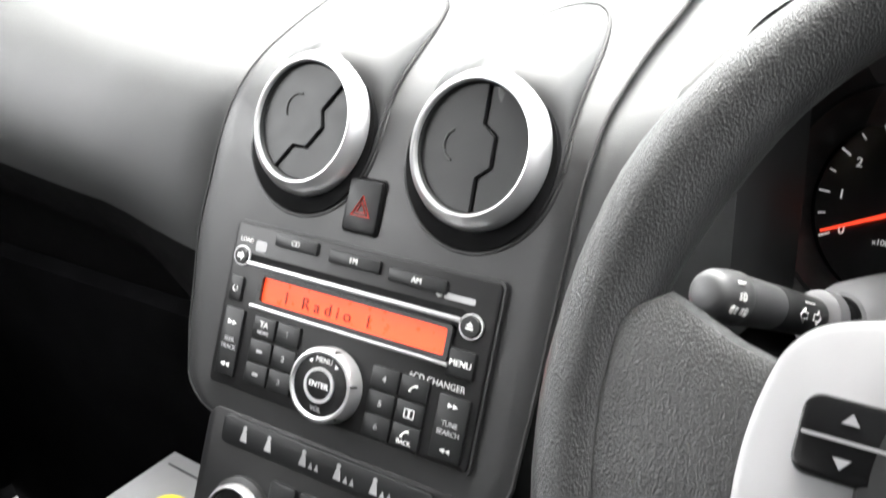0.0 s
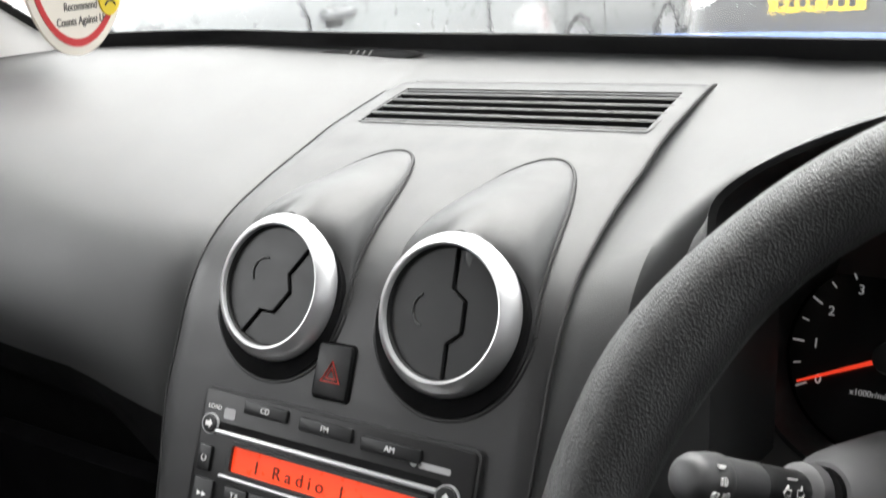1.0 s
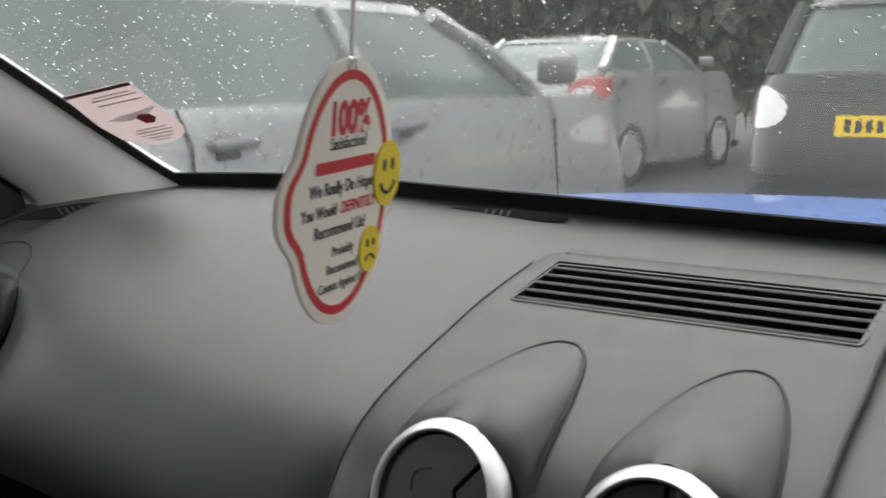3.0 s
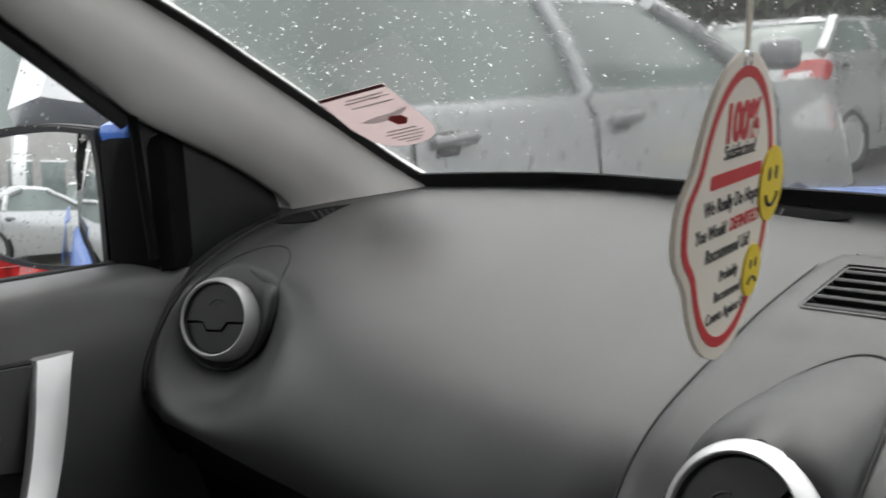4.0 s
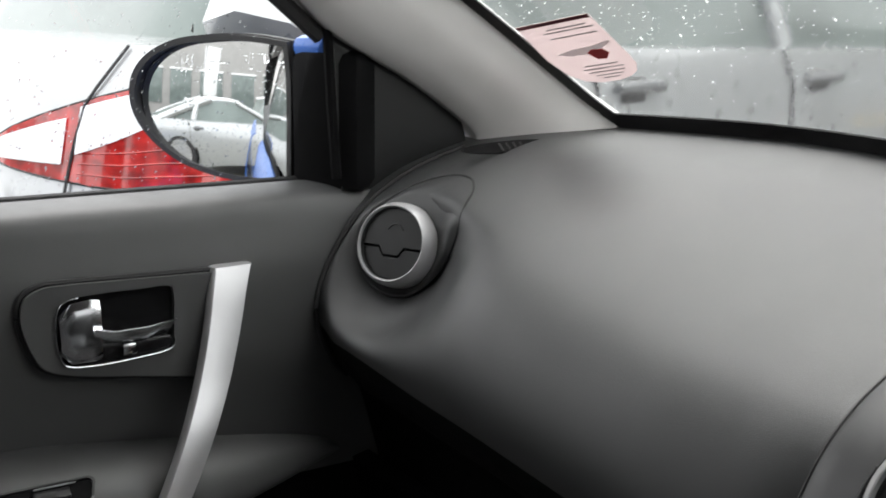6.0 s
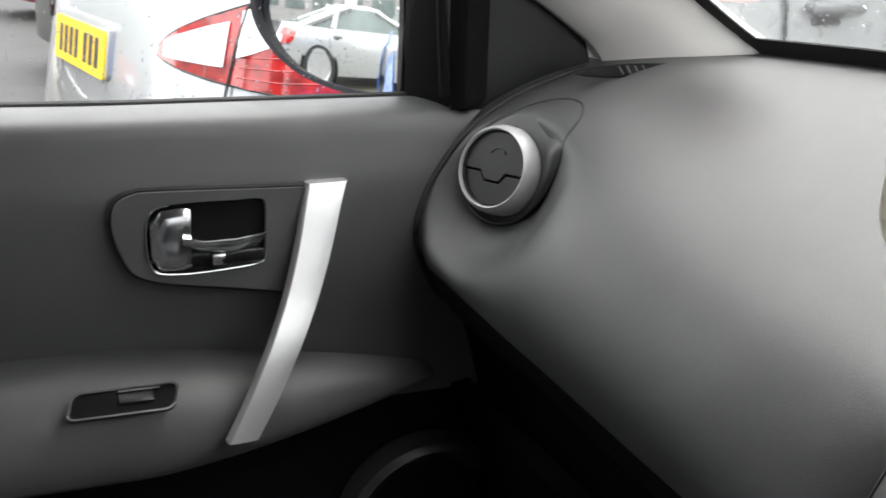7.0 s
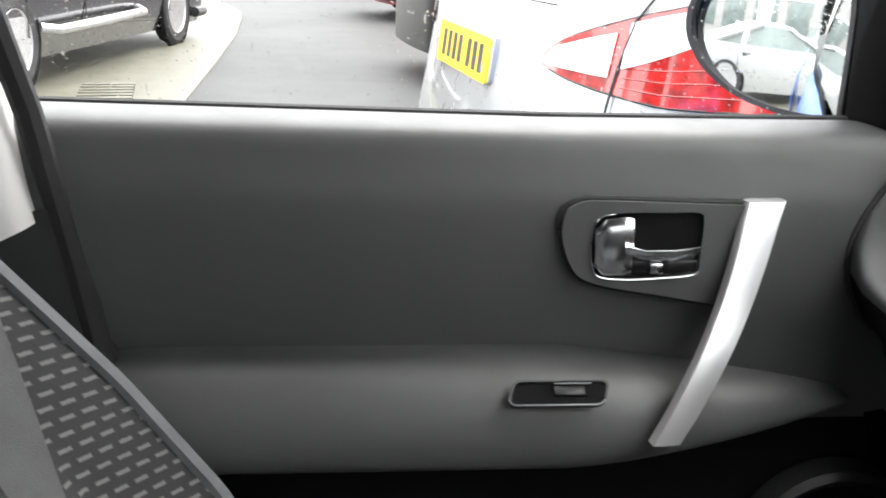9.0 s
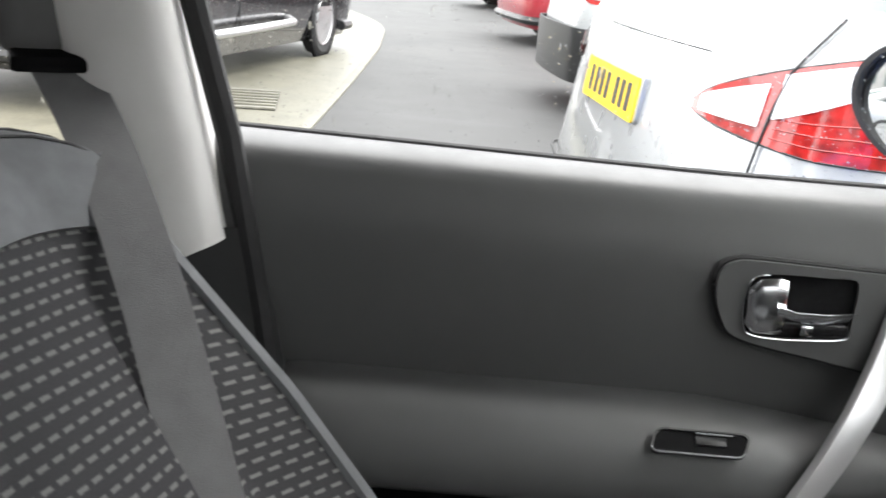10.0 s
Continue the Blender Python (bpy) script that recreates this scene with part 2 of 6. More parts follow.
def thick(bm, depth):
    """Gives a sheet its thickness, on the side turned away from the cabin."""
    face_up(bm)
    bm.normal_update()
    if sum((CABIN - f.calc_center_median()).normalized().dot(f.normal) * f.calc_area() for f in bm.faces) < 0:
        bmesh.ops.reverse_faces(bm, faces=bm.faces[:])
        bm.normal_update()
    faces, rim = bm.faces[:], [e for e in bm.edges if len(e.link_faces) == 1]
    back = {v: bm.verts.new(v.co - v.normal * depth) for v in bm.verts[:]}
    for f in faces:
        bm.faces.new([back[v] for v in reversed(f.verts)])
    for e in rim:
        a, b = e.verts
        bm.faces.new((a, b, back[b], back[a]))
    return face_up(bm)


def capped(bm):
    edges = [e for e in bm.edges if len(e.link_faces) == 1]
    bmesh.ops.holes_fill(bm, edges=edges, sides=0)
    return face_up(bm)


def tube(points, radius, segs=10, close=False, squash=1.0, bm=None):
    """A round bar along points; radius may be a list."""
    pts = [Vector(p) for p in points]
    n = len(pts)
    rows = []
    for i, p in enumerate(pts):
        a = pts[i - 1] if (i or close) else p
        b = pts[(i + 1) % n] if (i < n - 1 or close) else p
        d = (b - a).normalized()
        s = d.cross(Vector((0, 0, 1)))
        s = s.normalized() if s.length > 1e-3 else Vector((1, 0, 0))
        u = s.cross(d).normalized()
        r = radius[i] if isinstance(radius, (list, tuple)) else radius
        rows.append([p + s * (math.cos(k * math.tau / segs) * r) + u * (math.sin(k * math.tau / segs) * r * squash) for k in range(segs)])
    out = grid(rows, True, close, bm)
    return face_up(out) if close else capped(out)


def block(m, size, bevel=0.0, segs=2, bm=None):
    """A box of the given size about m, with rounded edges."""
    own = bmesh.new()
    bmesh.ops.create_cube(own, size=1, matrix=Matrix.Diagonal((*size, 1)))
    if bevel:
        bmesh.ops.bevel(own, geom=own.edges[:], offset=bevel, segments=segs, profile=0.5, affect="EDGES")
    own.transform(m)
    if bm is None:
        return own
    tmp = bpy.data.meshes.new("tmp")
    own.to_mesh(tmp)
    own.free()
    bm.from_mesh(tmp)
    bpy.data.meshes.remove(tmp)
    return bm


def revolve(m, profile, segs=48, close=False, sx=1.0, sy=1.0):
    """Turns (radius, height) pairs round m's z."""
    rows = [[m @ Vector((r * math.cos(k * math.tau / segs) * sx, r * math.sin(k * math.tau / segs) * sy, h)) for k in range(segs)] for r, h in profile]
    bm = grid(rows, True, close)
    return face_up(bm) if close else capped(bm)


def plate(m, outline, depth, bevel=0.0):
    """A flat piece with the given (u, v) outline on m's plane, as thick as depth above it."""
    bm = bmesh.new()
    base = [bm.verts.new((u, v, 0)) for u, v in outline]
    f = bm.faces.new(base)
    ret = bmesh.ops.extrude_face_region(bm, geom=[f])
    top = [v for v in ret["geom"] if isinstance(v, bmesh.types.BMVert)]
    bmesh.ops.translate(bm, verts=top, vec=(0, 0, depth))
    face_up(bm)
    if bevel:
        tops = set(top)
        edges = [e for e in bm.edges if e.verts[0] in tops and e.verts[1] in tops]
        bmesh.ops.bevel(bm, geom=edges, offset=bevel, segments=2, profile=0.5, affect="EDGES")
    bm.transform(m)
    return bm


def frame_plate(m, outer, inner, depth):
    """A flat frame between two outlines with equally many points."""
    n = len(outer)
    rows = [[m @ Vector((u, v, 0)) for u, v in outer], [m @ Vector((u, v, depth)) for u, v in outer],
            [m @ Vector((u, v, depth)) for u, v in inner], [m @ Vector((u, v, 0)) for u, v in inner]]
    return face_up(grid(rows, True, True))


def rrect(w, h, r, cu=0.0, cv=0.0, k=5):
    pts = []
    for sx, sy, a0 in ((1, 1, 0), (-1, 1, 90), (-1, -1, 180), (1, -1, 270)):
        for i in range(k + 1):
            a = radians(a0 + 90 * i / k)
            pts.append((cu + sx * (w / 2 - r) + r * math.cos(a), cv + sy * (h / 2 - r) + r * math.sin(a)))
    return pts


def ellipse(a, b, cu=0.0, cv=0.0, n=28, a0=0.0):
    return [(cu + a * math.cos(a0 + i * math.tau / n), cv + b * math.sin(a0 + i * math.tau / n)) for i in range(n)]


def smooth_pts(keys, n):
    """A Catmull-Rom curve through keys, as n points."""
    ks = [Vector(k) for k in keys]
    out = []
    for i in range(n):
        s = i / (n - 1) * (len(ks) - 1)
        j = min(int(s), len(ks) - 2)
        t = s - j
        p0, p1, p2, p3 = ks[max(j - 1, 0)], ks[j], ks[j + 1], ks[min(j + 2, len(ks) - 1)]
        out.append(0.5 * ((2 * p1) + (p2 - p0) * t + (2 * p0 - 5 * p1 + 4 * p2 - p3) * t * t + (3 * p1 - p0 - 3 * p2 + p3) * t ** 3))
    return out


def round_loop(keys, n):
    """A smooth closed outline through (u, v) keys, as n points."""
    k, out = len(keys), []
    for i in range(n):
        s = i / n * k
        j, t = int(s), s - int(s)
        p0, p1, p2, p3 = (Vector(keys[(j + d) % k]) for d in (-1, 0, 1, 2))
        p = 0.5 * ((2 * p1) + (p2 - p0) * t + (2 * p0 - 5 * p1 + 4 * p2 - p3) * t * t + (3 * p1 - p0 - 3 * p2 + p3) * t ** 3)
        out.append((p.x, p.y))
    return out


def frame_at(o, u, v):
    """A pose with its x along u, y along v and z away from the face."""
    u, v = Vector(u).normalized(), Vector(v).normalized()
    n = u.cross(v).normalized()
    v = n.cross(u)
    return Matrix(((u.x, v.x, n.x, o[0]), (u.y, v.y, n.y, o[1]), (u.z, v.z, n.z, o[2]), (0, 0, 0, 1)))


def text(name, body, size, m, material, parent, depth=0.0004, align="CENTER", bold=0.0, spread=1.0):
    cu = bpy.data.curves.new(name, "FONT")
    cu.body, cu.size, cu.extrude, cu.align_x, cu.align_y, cu.offset = body, size, depth, align, "CENTER", bold
    cu.space_character = spread
    tmp = bpy.data.objects.new("tmp", cu)
    scene.collection.objects.link(tmp)
    bpy.context.view_layer.update()
    me = bpy.data.meshes.new_from_object(tmp.evaluated_get(bpy.context.evaluated_depsgraph_get()))
    bpy.data.objects.remove(tmp)
    me.materials.clear()
    me.materials.append(material)
    me.transform(m)
    ob = new(name, me)
    ob.parent = parent
    return ob


def lerp_keys(keys, x):
    """Interpolates rows of (x, value...) smoothly."""
    if x <= keys[0][0]:
        return keys[0][1:]
    for a, b in zip(keys, keys[1:]):
        if x <= b[0]:
            t = (x - a[0]) / (b[0] - a[0])
            t = t * t * (3 - 2 * t) * 0.5 + t * 0.5
            return tuple(p + (q - p) * t for p, q in zip(a[1:], b[1:]))
    return keys[-1][1:]


# ---- the dashboard ----
# cross sections of the pad from the windscreen down, as (y, z) at stations along x
PAD_END = ((0.262, 1.184), (0.17, 1.178), (0.095, 1.162), (0.036, 1.141), (-0.012, 1.109), (-0.048, 1.062), (-0.062, 1.012), (-0.044, 0.958), (0.004, 0.890), (0.06, 0.62))
PAD_KEYS = [
    (-0.745, PAD_END),
    (-0.70, PAD_END),
    (-0.655, ((0.278, 1.183), (0.18, 1.178), (0.095, 1.165), (0.030, 1.141), (-0.022, 1.106), (-0.060, 1.058), (-0.070, 1.006), (-0.046, 0.950), (0.008, 0.885), (0.06, 0.62))),
    (-0.50, ((0.362, 1.180), (0.24, 1.172), (0.12, 1.152), (0.035, 1.122), (-0.022, 1.082), (-0.052, 1.030), (-0.054, 0.982), (-0.026, 0.928), (0.03, 0.868), (0.07, 0.6))),
    (-0.30, ((0.383, 1.172), (0.27, 1.154), (0.145, 1.121), (0.058, 1.087), (0.002, 1.050), (-0.026, 0.998), (-0.028, 0.950), (0.000, 0.896), (0.05, 0.83), (0.08, 0.6))),
    (-0.20, ((0.380, 1.169), (0.283, 1.147), (0.165, 1.110), (0.068, 1.074), (0.018, 1.040), (-0.008, 0.990), (-0.020, 0.93), (-0.010, 0.86), (0.04, 0.76), (0.08, 0.6))),
    (-0.165, ((0.380, 1.168), (0.285, 1.1430), (0.17, 1.1035), (0.075, 1.0680), (0.03, 1.037), (0.010, 0.985), (-0.008, 0.92), (-0.02, 0.83), (0.02, 0.74), (0.06, 0.6))),
    (0.165, ((0.378, 1.161), (0.285, 1.1400), (0.17, 1.1035), (0.075, 1.0680), (0.028, 1.037), (-0.0025, 0.985), (-0.028, 0.92), (-0.062, 0.83), (-0.07, 0.74), (-0.06, 0.6))),
    (0.205, ((0.376, 1.158), (0.285, 1.138), (0.17, 1.110), (0.085, 1.082), (0.04, 1.05), (0.015, 1.0), (0.0, 0.93), (-0.02, 0.84), (-0.03, 0.74), (-0.03, 0.6))),
    (0.236, ((0.374, 1.157), (0.30, 1.14), (0.20, 1.118), (0.15, 1.105), (0.17, 1.07), (0.22, 1.0), (0.20, 0.92), (0.08, 0.87), (-0.02, 0.80), (-0.03, 0.6))),
    (0.62, ((0.31, 1.154), (0.27, 1.145), (0.20, 1.120), (0.15, 1.105), (0.17, 1.07), (0.22, 1.0), (0.20, 0.92), (0.08, 0.87), (-0.02, 0.80), (-0.03, 0.6))),
    (0.66, ((0.28, 1.154), (0.22, 1.145), (0.14, 1.12), (0.07, 1.09), (0.03, 1.04), (0.01, 0.99), (0.0, 0.92), (-0.01, 0.84), (-0.02, 0.74), (-0.02, 0.6))),
    (0.745, ((0.19, 1.154), (0.15, 1.15), (0.08, 1.12), (0.04, 1.09), (0.02, 1.04), (0.01, 0.99), (0.0, 0.92), (-0.01, 0.84), (-0.02, 0.74), (-0.02, 0.6))),
]


SIDE = frame_at((-0.648, 0.0035, 1.0815), (0.89, 0.45, 0.0), (-0.13, 0.26, 0.956))


def pad_section(x, n=112, bowl=True):
    flat = lerp_keys([(kx, *[c for p in ps for c in p]) for kx, ps in PAD_KEYS], x)
    keys = [(x, flat[i], flat[i + 1]) for i in range(0, len(flat), 2)]
    dip = 0.016 if abs(x) < 0.145 else 0.0
    pts = [p + Vector((0, 0.3, -1)) * (dip * min(1, max(0, (0.296 - p.y) / 0.02))) for p in smooth_pts(keys, n)]
    # a shallow dish, and in it a bowl, behind the passenger's end vent
    back = SIDE.inverted()
    out = []
    for p in pts:
        q = back @ p
        r = math.hypot(q.x, q.y)
        if r < 0.135 and q.z > -0.06:
            brim = 0.002 + 0.75 * max(0.0, r - 0.047) + 6.0 * max(0.0, r - 0.07) ** 2
            soft = -math.log(math.exp(-220 * q.z) + math.exp(-220 * brim)) / 220
            w = min(1.0, (0.135 - r) / 0.06)
            q.z += (soft - q.z) * w * w * (3 - 2 * w)
            if bowl:
                q.z += (min(q.z, -0.022) - q.z) * math.exp(-(r / 0.0465) ** 10)
            p = SIDE @ q
        out.append(p)
    return out


def pad_top(x, y):
    """The pad's height at a place of its top."""
    pts = pad_section(x)
    for a, b in zip(pts, pts[1:]):
        if b.y <= y <= a.y:
            return a.z + (b.z - a.z) * (y - a.y) / (b.y - a.y)
    return pts[0].z


dashboard = thing("dashboard", "dark grey soft plastic dashboard with silver ringed air vents", "dashboard")
xs = sorted({*[-0.745 + i * 0.0298 for i in range(51)], -0.146, -0.144, 0.144, 0.146, 0.205, 0.213, 0.221, 0.229, 0.236, 0.25, 0.26, 0.58, 0.60, 0.62, -0.19, -0.18, -0.17, -0.16, 0.16, 0.17, 0.18, *[-0.725 + i * 0.004 for i in range(36)]})
# below this point the dash takes the colour that carries the shade
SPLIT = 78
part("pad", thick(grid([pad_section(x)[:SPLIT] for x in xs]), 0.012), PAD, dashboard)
part("lower_dash", thick(grid([[p + Vector((0, 0.002, 0)) for p in pad_section(x)[SPLIT - 1:]] for x in xs]), 0.012), LOWSHADE, dashboard, "lower dash coloured near-black for the footwell's shade")

# centre panel, a raised shield that runs from the grille down round the radio
FACE = frame_at((0, 0, 1.0), (1, 0, 0), (0, 0.371, 0.928))
PANEL_KEYS = [(0.308, 1.1405), (0.290, 1.1450), (0.20, 1.1225), (0.155, 1.107), (0.10, 1.0865), (0.055, 1.0655), (0.026, 1.042), (0.006, 1.012),
              (-0.012, 0.97), (-0.03, 0.925), (-0.05, 0.875), (-0.072, 0.82), (-0.082, 0.79)]
PANEL_HALF = [(0.79, 0.090), (0.806, 0.110), (0.815, 0.136), (0.828, 0.149), (0.872, 0.160), (0.938, 0.169), (0.995, 0.166), (1.056, 0.1635), (1.10, 0.163), (1.13, 0.163), (1.16, 0.162)]

PANEL_RIGHT = [(0.79, 0.145), (0.83, 0.162), (0.90, 0.165), (0.985, 0.167), (1.03, 0.168), (1.064, 0.167), (1.10, 0.162), (1.13, 0.156), (1.16, 0.150)]


def skew(y):
    """The shield leans a little towards the driver at its far end."""
    return -0.003


def panel_row(p, n=41):
    left, right = lerp_keys(PANEL_HALF, p.z)[0], lerp_keys(PANEL_RIGHT, p.z)[0]
    row = []
    for i in range(n):
        s = -1 + 2 * i / (n - 1)
        drop = 0.003 * max(0, (abs(s) - 0.95) / 0.05) ** 2
        row.append(Vector(((right if s > 0 else left) * s + skew(p.y), p.y + drop * 0.6, p.z - drop * 0.7)))
    return row


panel_line = smooth_pts([(0, y, z) for y, z in PANEL_KEYS], 90)
# the dark shut line between dash and door
part("end_seam", tube([p + Vector((0, -0.0012, 0.0004)) for p in pad_section(-0.702)[22:92]], 0.0028, 6), RUBBER, dashboard, "dark shut line")
# the slotted speaker grille lies in an opening of the panel
SLOT_A, SLOT_B, SLOT_BACK = 0.197, 0.270, 0.285
bm = grid([panel_row(p) for p in panel_line])
bmesh.ops.delete(bm, geom=[f for f in bm.faces if SLOT_A < f.calc_center_median().y < SLOT_B and abs(f.calc_center_median().x - 0.001) < 0.1385], context="FACES")
part("centre_panel", thick(bm, 0.006), PANEL, dashboard)


def panel_z(y):
    for a, b in zip(panel_line, panel_line[1:]):
        if b.y <= y <= a.y:
            return a.z + (b.z - a.z) * (y - a.y) / (b.y - a.y)
    return panel_line[0].z


grille = part("speaker_grille", block(pose(0.001, 0.234, 1.112, 13), (0.284, 0.08, 0.004), 0.001), VOID, dashboard, "black slotted speaker grille")
for i in range(5):
    y = SLOT_A + 0.007 + i * 0.0148
    part("slat", block(pose(0.001, y, panel_z(y) - 0.003, 28), (0.280, 0.0042, 0.006), 0.001), FASCIA, grille)
part("grille_rim", frame_plate(frame_at((0.001, 0.2335, panel_z(0.2335) - 0.0004), (1, 0, 0), (0, 0.97, 0.235)), rrect(0.282, 0.078, 0.004), rrect(0.278, 0.074, 0.003), 0.0003), PANEL, grille)
for k in (0, -1):
    edge = [panel_row(p)[k] for p in panel_line]
    part("panel_seam", tube([(q.x + (0.0012 if k else -0.0012), q.y, q.z + (0.0012 if k else 0.0)) for q in edge], 0.0016 if k else 0.0010, 6), RUBBER, dashboard, "thin dark seam")


def vent_flap(m, r, parent, turn):
    """The two-leaf shutter of a round vent, with its stepped joint."""
    m = m @ pose(0, 0, 0, 0, 0, turn)
    rim = ellipse(r, r, n=60)
    step = [(0.0, 1.0), (0.0, 0.38), (0.24, 0.20), (0.24, -0.28), (0.0, -0.46), (0.0, -1.0)]
    joint = [(0.12 * r + u * r, v * r * 0.99) for u, v in step]
    left = [p for p in rim if p[0] < 0.12 * r]
    left.sort(key=lambda p: math.atan2(p[1], -p[0]))
    right = [p for p in rim if p[0] > 0.12 * r]
    right.sort(key=lambda p: math.atan2(p[1], p[0]))
    gap = 0.0009
    a = left + [(u - gap, v) for u, v in joint]
    b = right + [(u + gap, v) for u, v in joint]
    flap = part("shutter", plate(m, a, 0.004, 0.0008), BUTTON, parent, smooth=False)
    part("shutter", plate(m @ Matrix.Translation((0, 0, -0.0015)), b, 0.004, 0.0008), BUTTON, parent, smooth=False)
    arc = [m @ Vector((-0.30 * r + 0.26 * r * math.cos(a_), 0.02 * r + 0.26 * r * math.sin(a_), 0.0042)) for a_ in np.linspace(radians(115), radians(250), 14)]
    part("thumb_ridge", tube(arc, 0.0009, 6), DARK, flap)


def round_vent(m, r, parent, turn, bore=0.805, finish=SILVER):
    """A ball vent: silver bezel, black bore and a two-leaf shutter."""
    vent = part("vent_bore", revolve(m, [(r * 0.86, 0.004), (r * 0.86, -0.03), (r * 0.5, -0.032)], 48), VOID, parent)
    part("bezel", revolve(m, [(r * bore, 0.002), (r * bore, 0.0105), (r * (bore + 0.015), 0.0122), (r * (bore + 0.035), 0.0125), (r * (0.6 + 0.4 * bore + 0.01), 0.0085), (r * 0.985, 0.003), (r, -0.003), (r, -0.012)], 72), finish, vent, "satin silver bezel")
    part("bezel_lip", revolve(m, [(r * (bore + 0.005), -0.004), (r * (bore + 0.005), 0.0095), (r * (bore - 0.02), 0.007), (r * (bore - 0.035), -0.006)], 72), DARK, vent)
    vent_flap(m @ Matrix.Translation((0, 0, 0.0025)), r * (bore - 0.02), vent, turn)
    return vent


panel_run = [0.0]
for pa_, pb_ in zip(panel_line, panel_line[1:]):
    panel_run.append(panel_run[-1] + (pb_ - pa_).length)
HOOD_RUN = np.interp(-1.0200, [-p.z for p in panel_line], panel_run)
HOOD_LONG = HOOD_RUN - np.interp(-0.151, [-p.y for p in panel_line], panel_run)


def panel_at(x, up, lift):
    """A point over the panel's middle line, that far up along it from the vents' middle."""
    s = HOOD_RUN - up
    y, z = np.interp(s, panel_run, [p.y for p in panel_line]), np.interp(s, panel_run, [p.z for p in panel_line])
    y1, z1 = np.interp(s + 0.008, panel_run, [p.y for p in panel_line]), np.interp(s + 0.008, panel_run, [p.z for p in panel_line])
    y0, z0 = np.interp(s - 0.008, panel_run, [p.y for p in panel_line]), np.interp(s - 0.008, panel_run, [p.z for p in panel_line])
    n = Vector((0, z1 - z0, y0 - y1)).normalized()
    return Vector((x, y, z)) + n * lift


def hood_outline(k, cx, apex):
    """The teardrop round a vent: k from 0 to 1 round it from its right-hand side."""
    a = k * math.tau
    if k >= 0.5:
        return cx + 0.0610 * math.cos(a), 0.0610 * math.sin(a)
    w, t = math.cos(a), math.sin(a)
    w = math.copysign(abs(w) ** 0.9, w)
    return cx + 0.0610 * w * (1 - 0.12 * t * t) + apex * t ** 1.6, HOOD_LONG * t ** 1.15


for side, turn in ((-1, -38), (1, 2)):
    cx = 0.0870 if side > 0 else -0.0675
    m = FACE @ Matrix.Translation((cx, 0.0285, 0.004))
    round_vent(m, 0.0555, dashboard, turn)
    # the hood behind the vent: a teardrop raised from the panel, with its shut line
    apex = 0.011 if side < 0 else 0.001
    base = [hood_outline(k / 72, cx, apex) for k in range(72)]
    rows = []
    for q in [1.0, 0.985, 0.96, 0.92, 0.86, 0.78, 0.68, 0.56, 0.44, 0.3, 0.15, 0.04]:
        row = []
        for x, a in base:
            px, pa = cx + (x - cx) * q, a * q
            t = min(1, max(0, pa / 0.05))
            f = min(1, max(0, (pa - 0.03) / (HOOD_LONG - 0.03)))
            rise = 0.030 * t * t * (3 - 2 * t) * (1 - 0.75 * f * f * (3 - 2 * f))
            row.append(panel_at(px, pa, 0.0008 + rise * (1 - q ** 2.4) ** 0.55))
        rows.append(row)
    part("vent_hood", capped(grid(rows, True)), PANEL, dashboard)
    part("hood_seam", tube([panel_at(x, a, 0.0011) for x, a in base], 0.0014, 6, True), RUBBER, dashboard, "thin dark seam")
    part("vent_lip", tube([panel_at(x, a, -0.0004) for x, a in [(cx + (x - cx) * 1.045, a * 1.045) for x, a in base if a < 0.03]], 0.0016, 8), PANEL, dashboard)
    part("vent_scoop", plate(FACE @ Matrix.Translation((0, 0, -0.004)), ellipse(0.0605, 0.0615, cx, 0.0215, 48), 0.0066), VOID, dashboard)

# hazard switch
hazard = part("hazard_switch", plate(FACE, rrect(0.031, 0.038, 0.003, -0.004, -0.0245), 0.0034, 0.0012), BUTTON, dashboard)
part("switch_gap", frame_plate(FACE, rrect(0.0345, 0.0415, 0.004, -0.004, -0.0245), rrect(0.0315, 0.0385, 0.003, -0.004, -0.0245), 0.0012), VOID, hazard)
for k, w in ((1.0, 0.0008), (0.5, 0.0007)):
    tri = [FACE @ Vector((-0.004 + 0.0085 * k * u, -0.0270 + 0.0085 * k * v, 0.0038)) for u, v in ((-1, -0.6), (1, -0.6), (0, 1.1))]
    part("warning_triangle", tube(tri, w, 6, True), REDLAMP, hazard, "red triangle symbol")

# passenger's end vent and the demister slots
# TRIM instead of SILVER puts the sky's reflection into this bezel's colour
round_vent(SIDE @ Matrix.Translation((0, 0, 0.012)), 0.0412, dashboard, -90, 0.845, TRIM)
# its hood: a teardrop that swells out of the pad and runs to a rounded tip
raw = np.array([tuple(SIDE.inverted() @ p) for x in np.arange(-0.70, -0.52, 0.006) for p in pad_section(x, bowl=False)[8:80]])


def pad_over(u, v):
    """How far the pad lies over the vent's plane."""
    d = (raw[:, 0] - u) ** 2 + (raw[:, 1] - v) ** 2 + 1e-7
    near = np.argsort(d)[:5]
    w = 1 / d[near]
    return float((raw[near, 2] * w).sum() / w.sum())


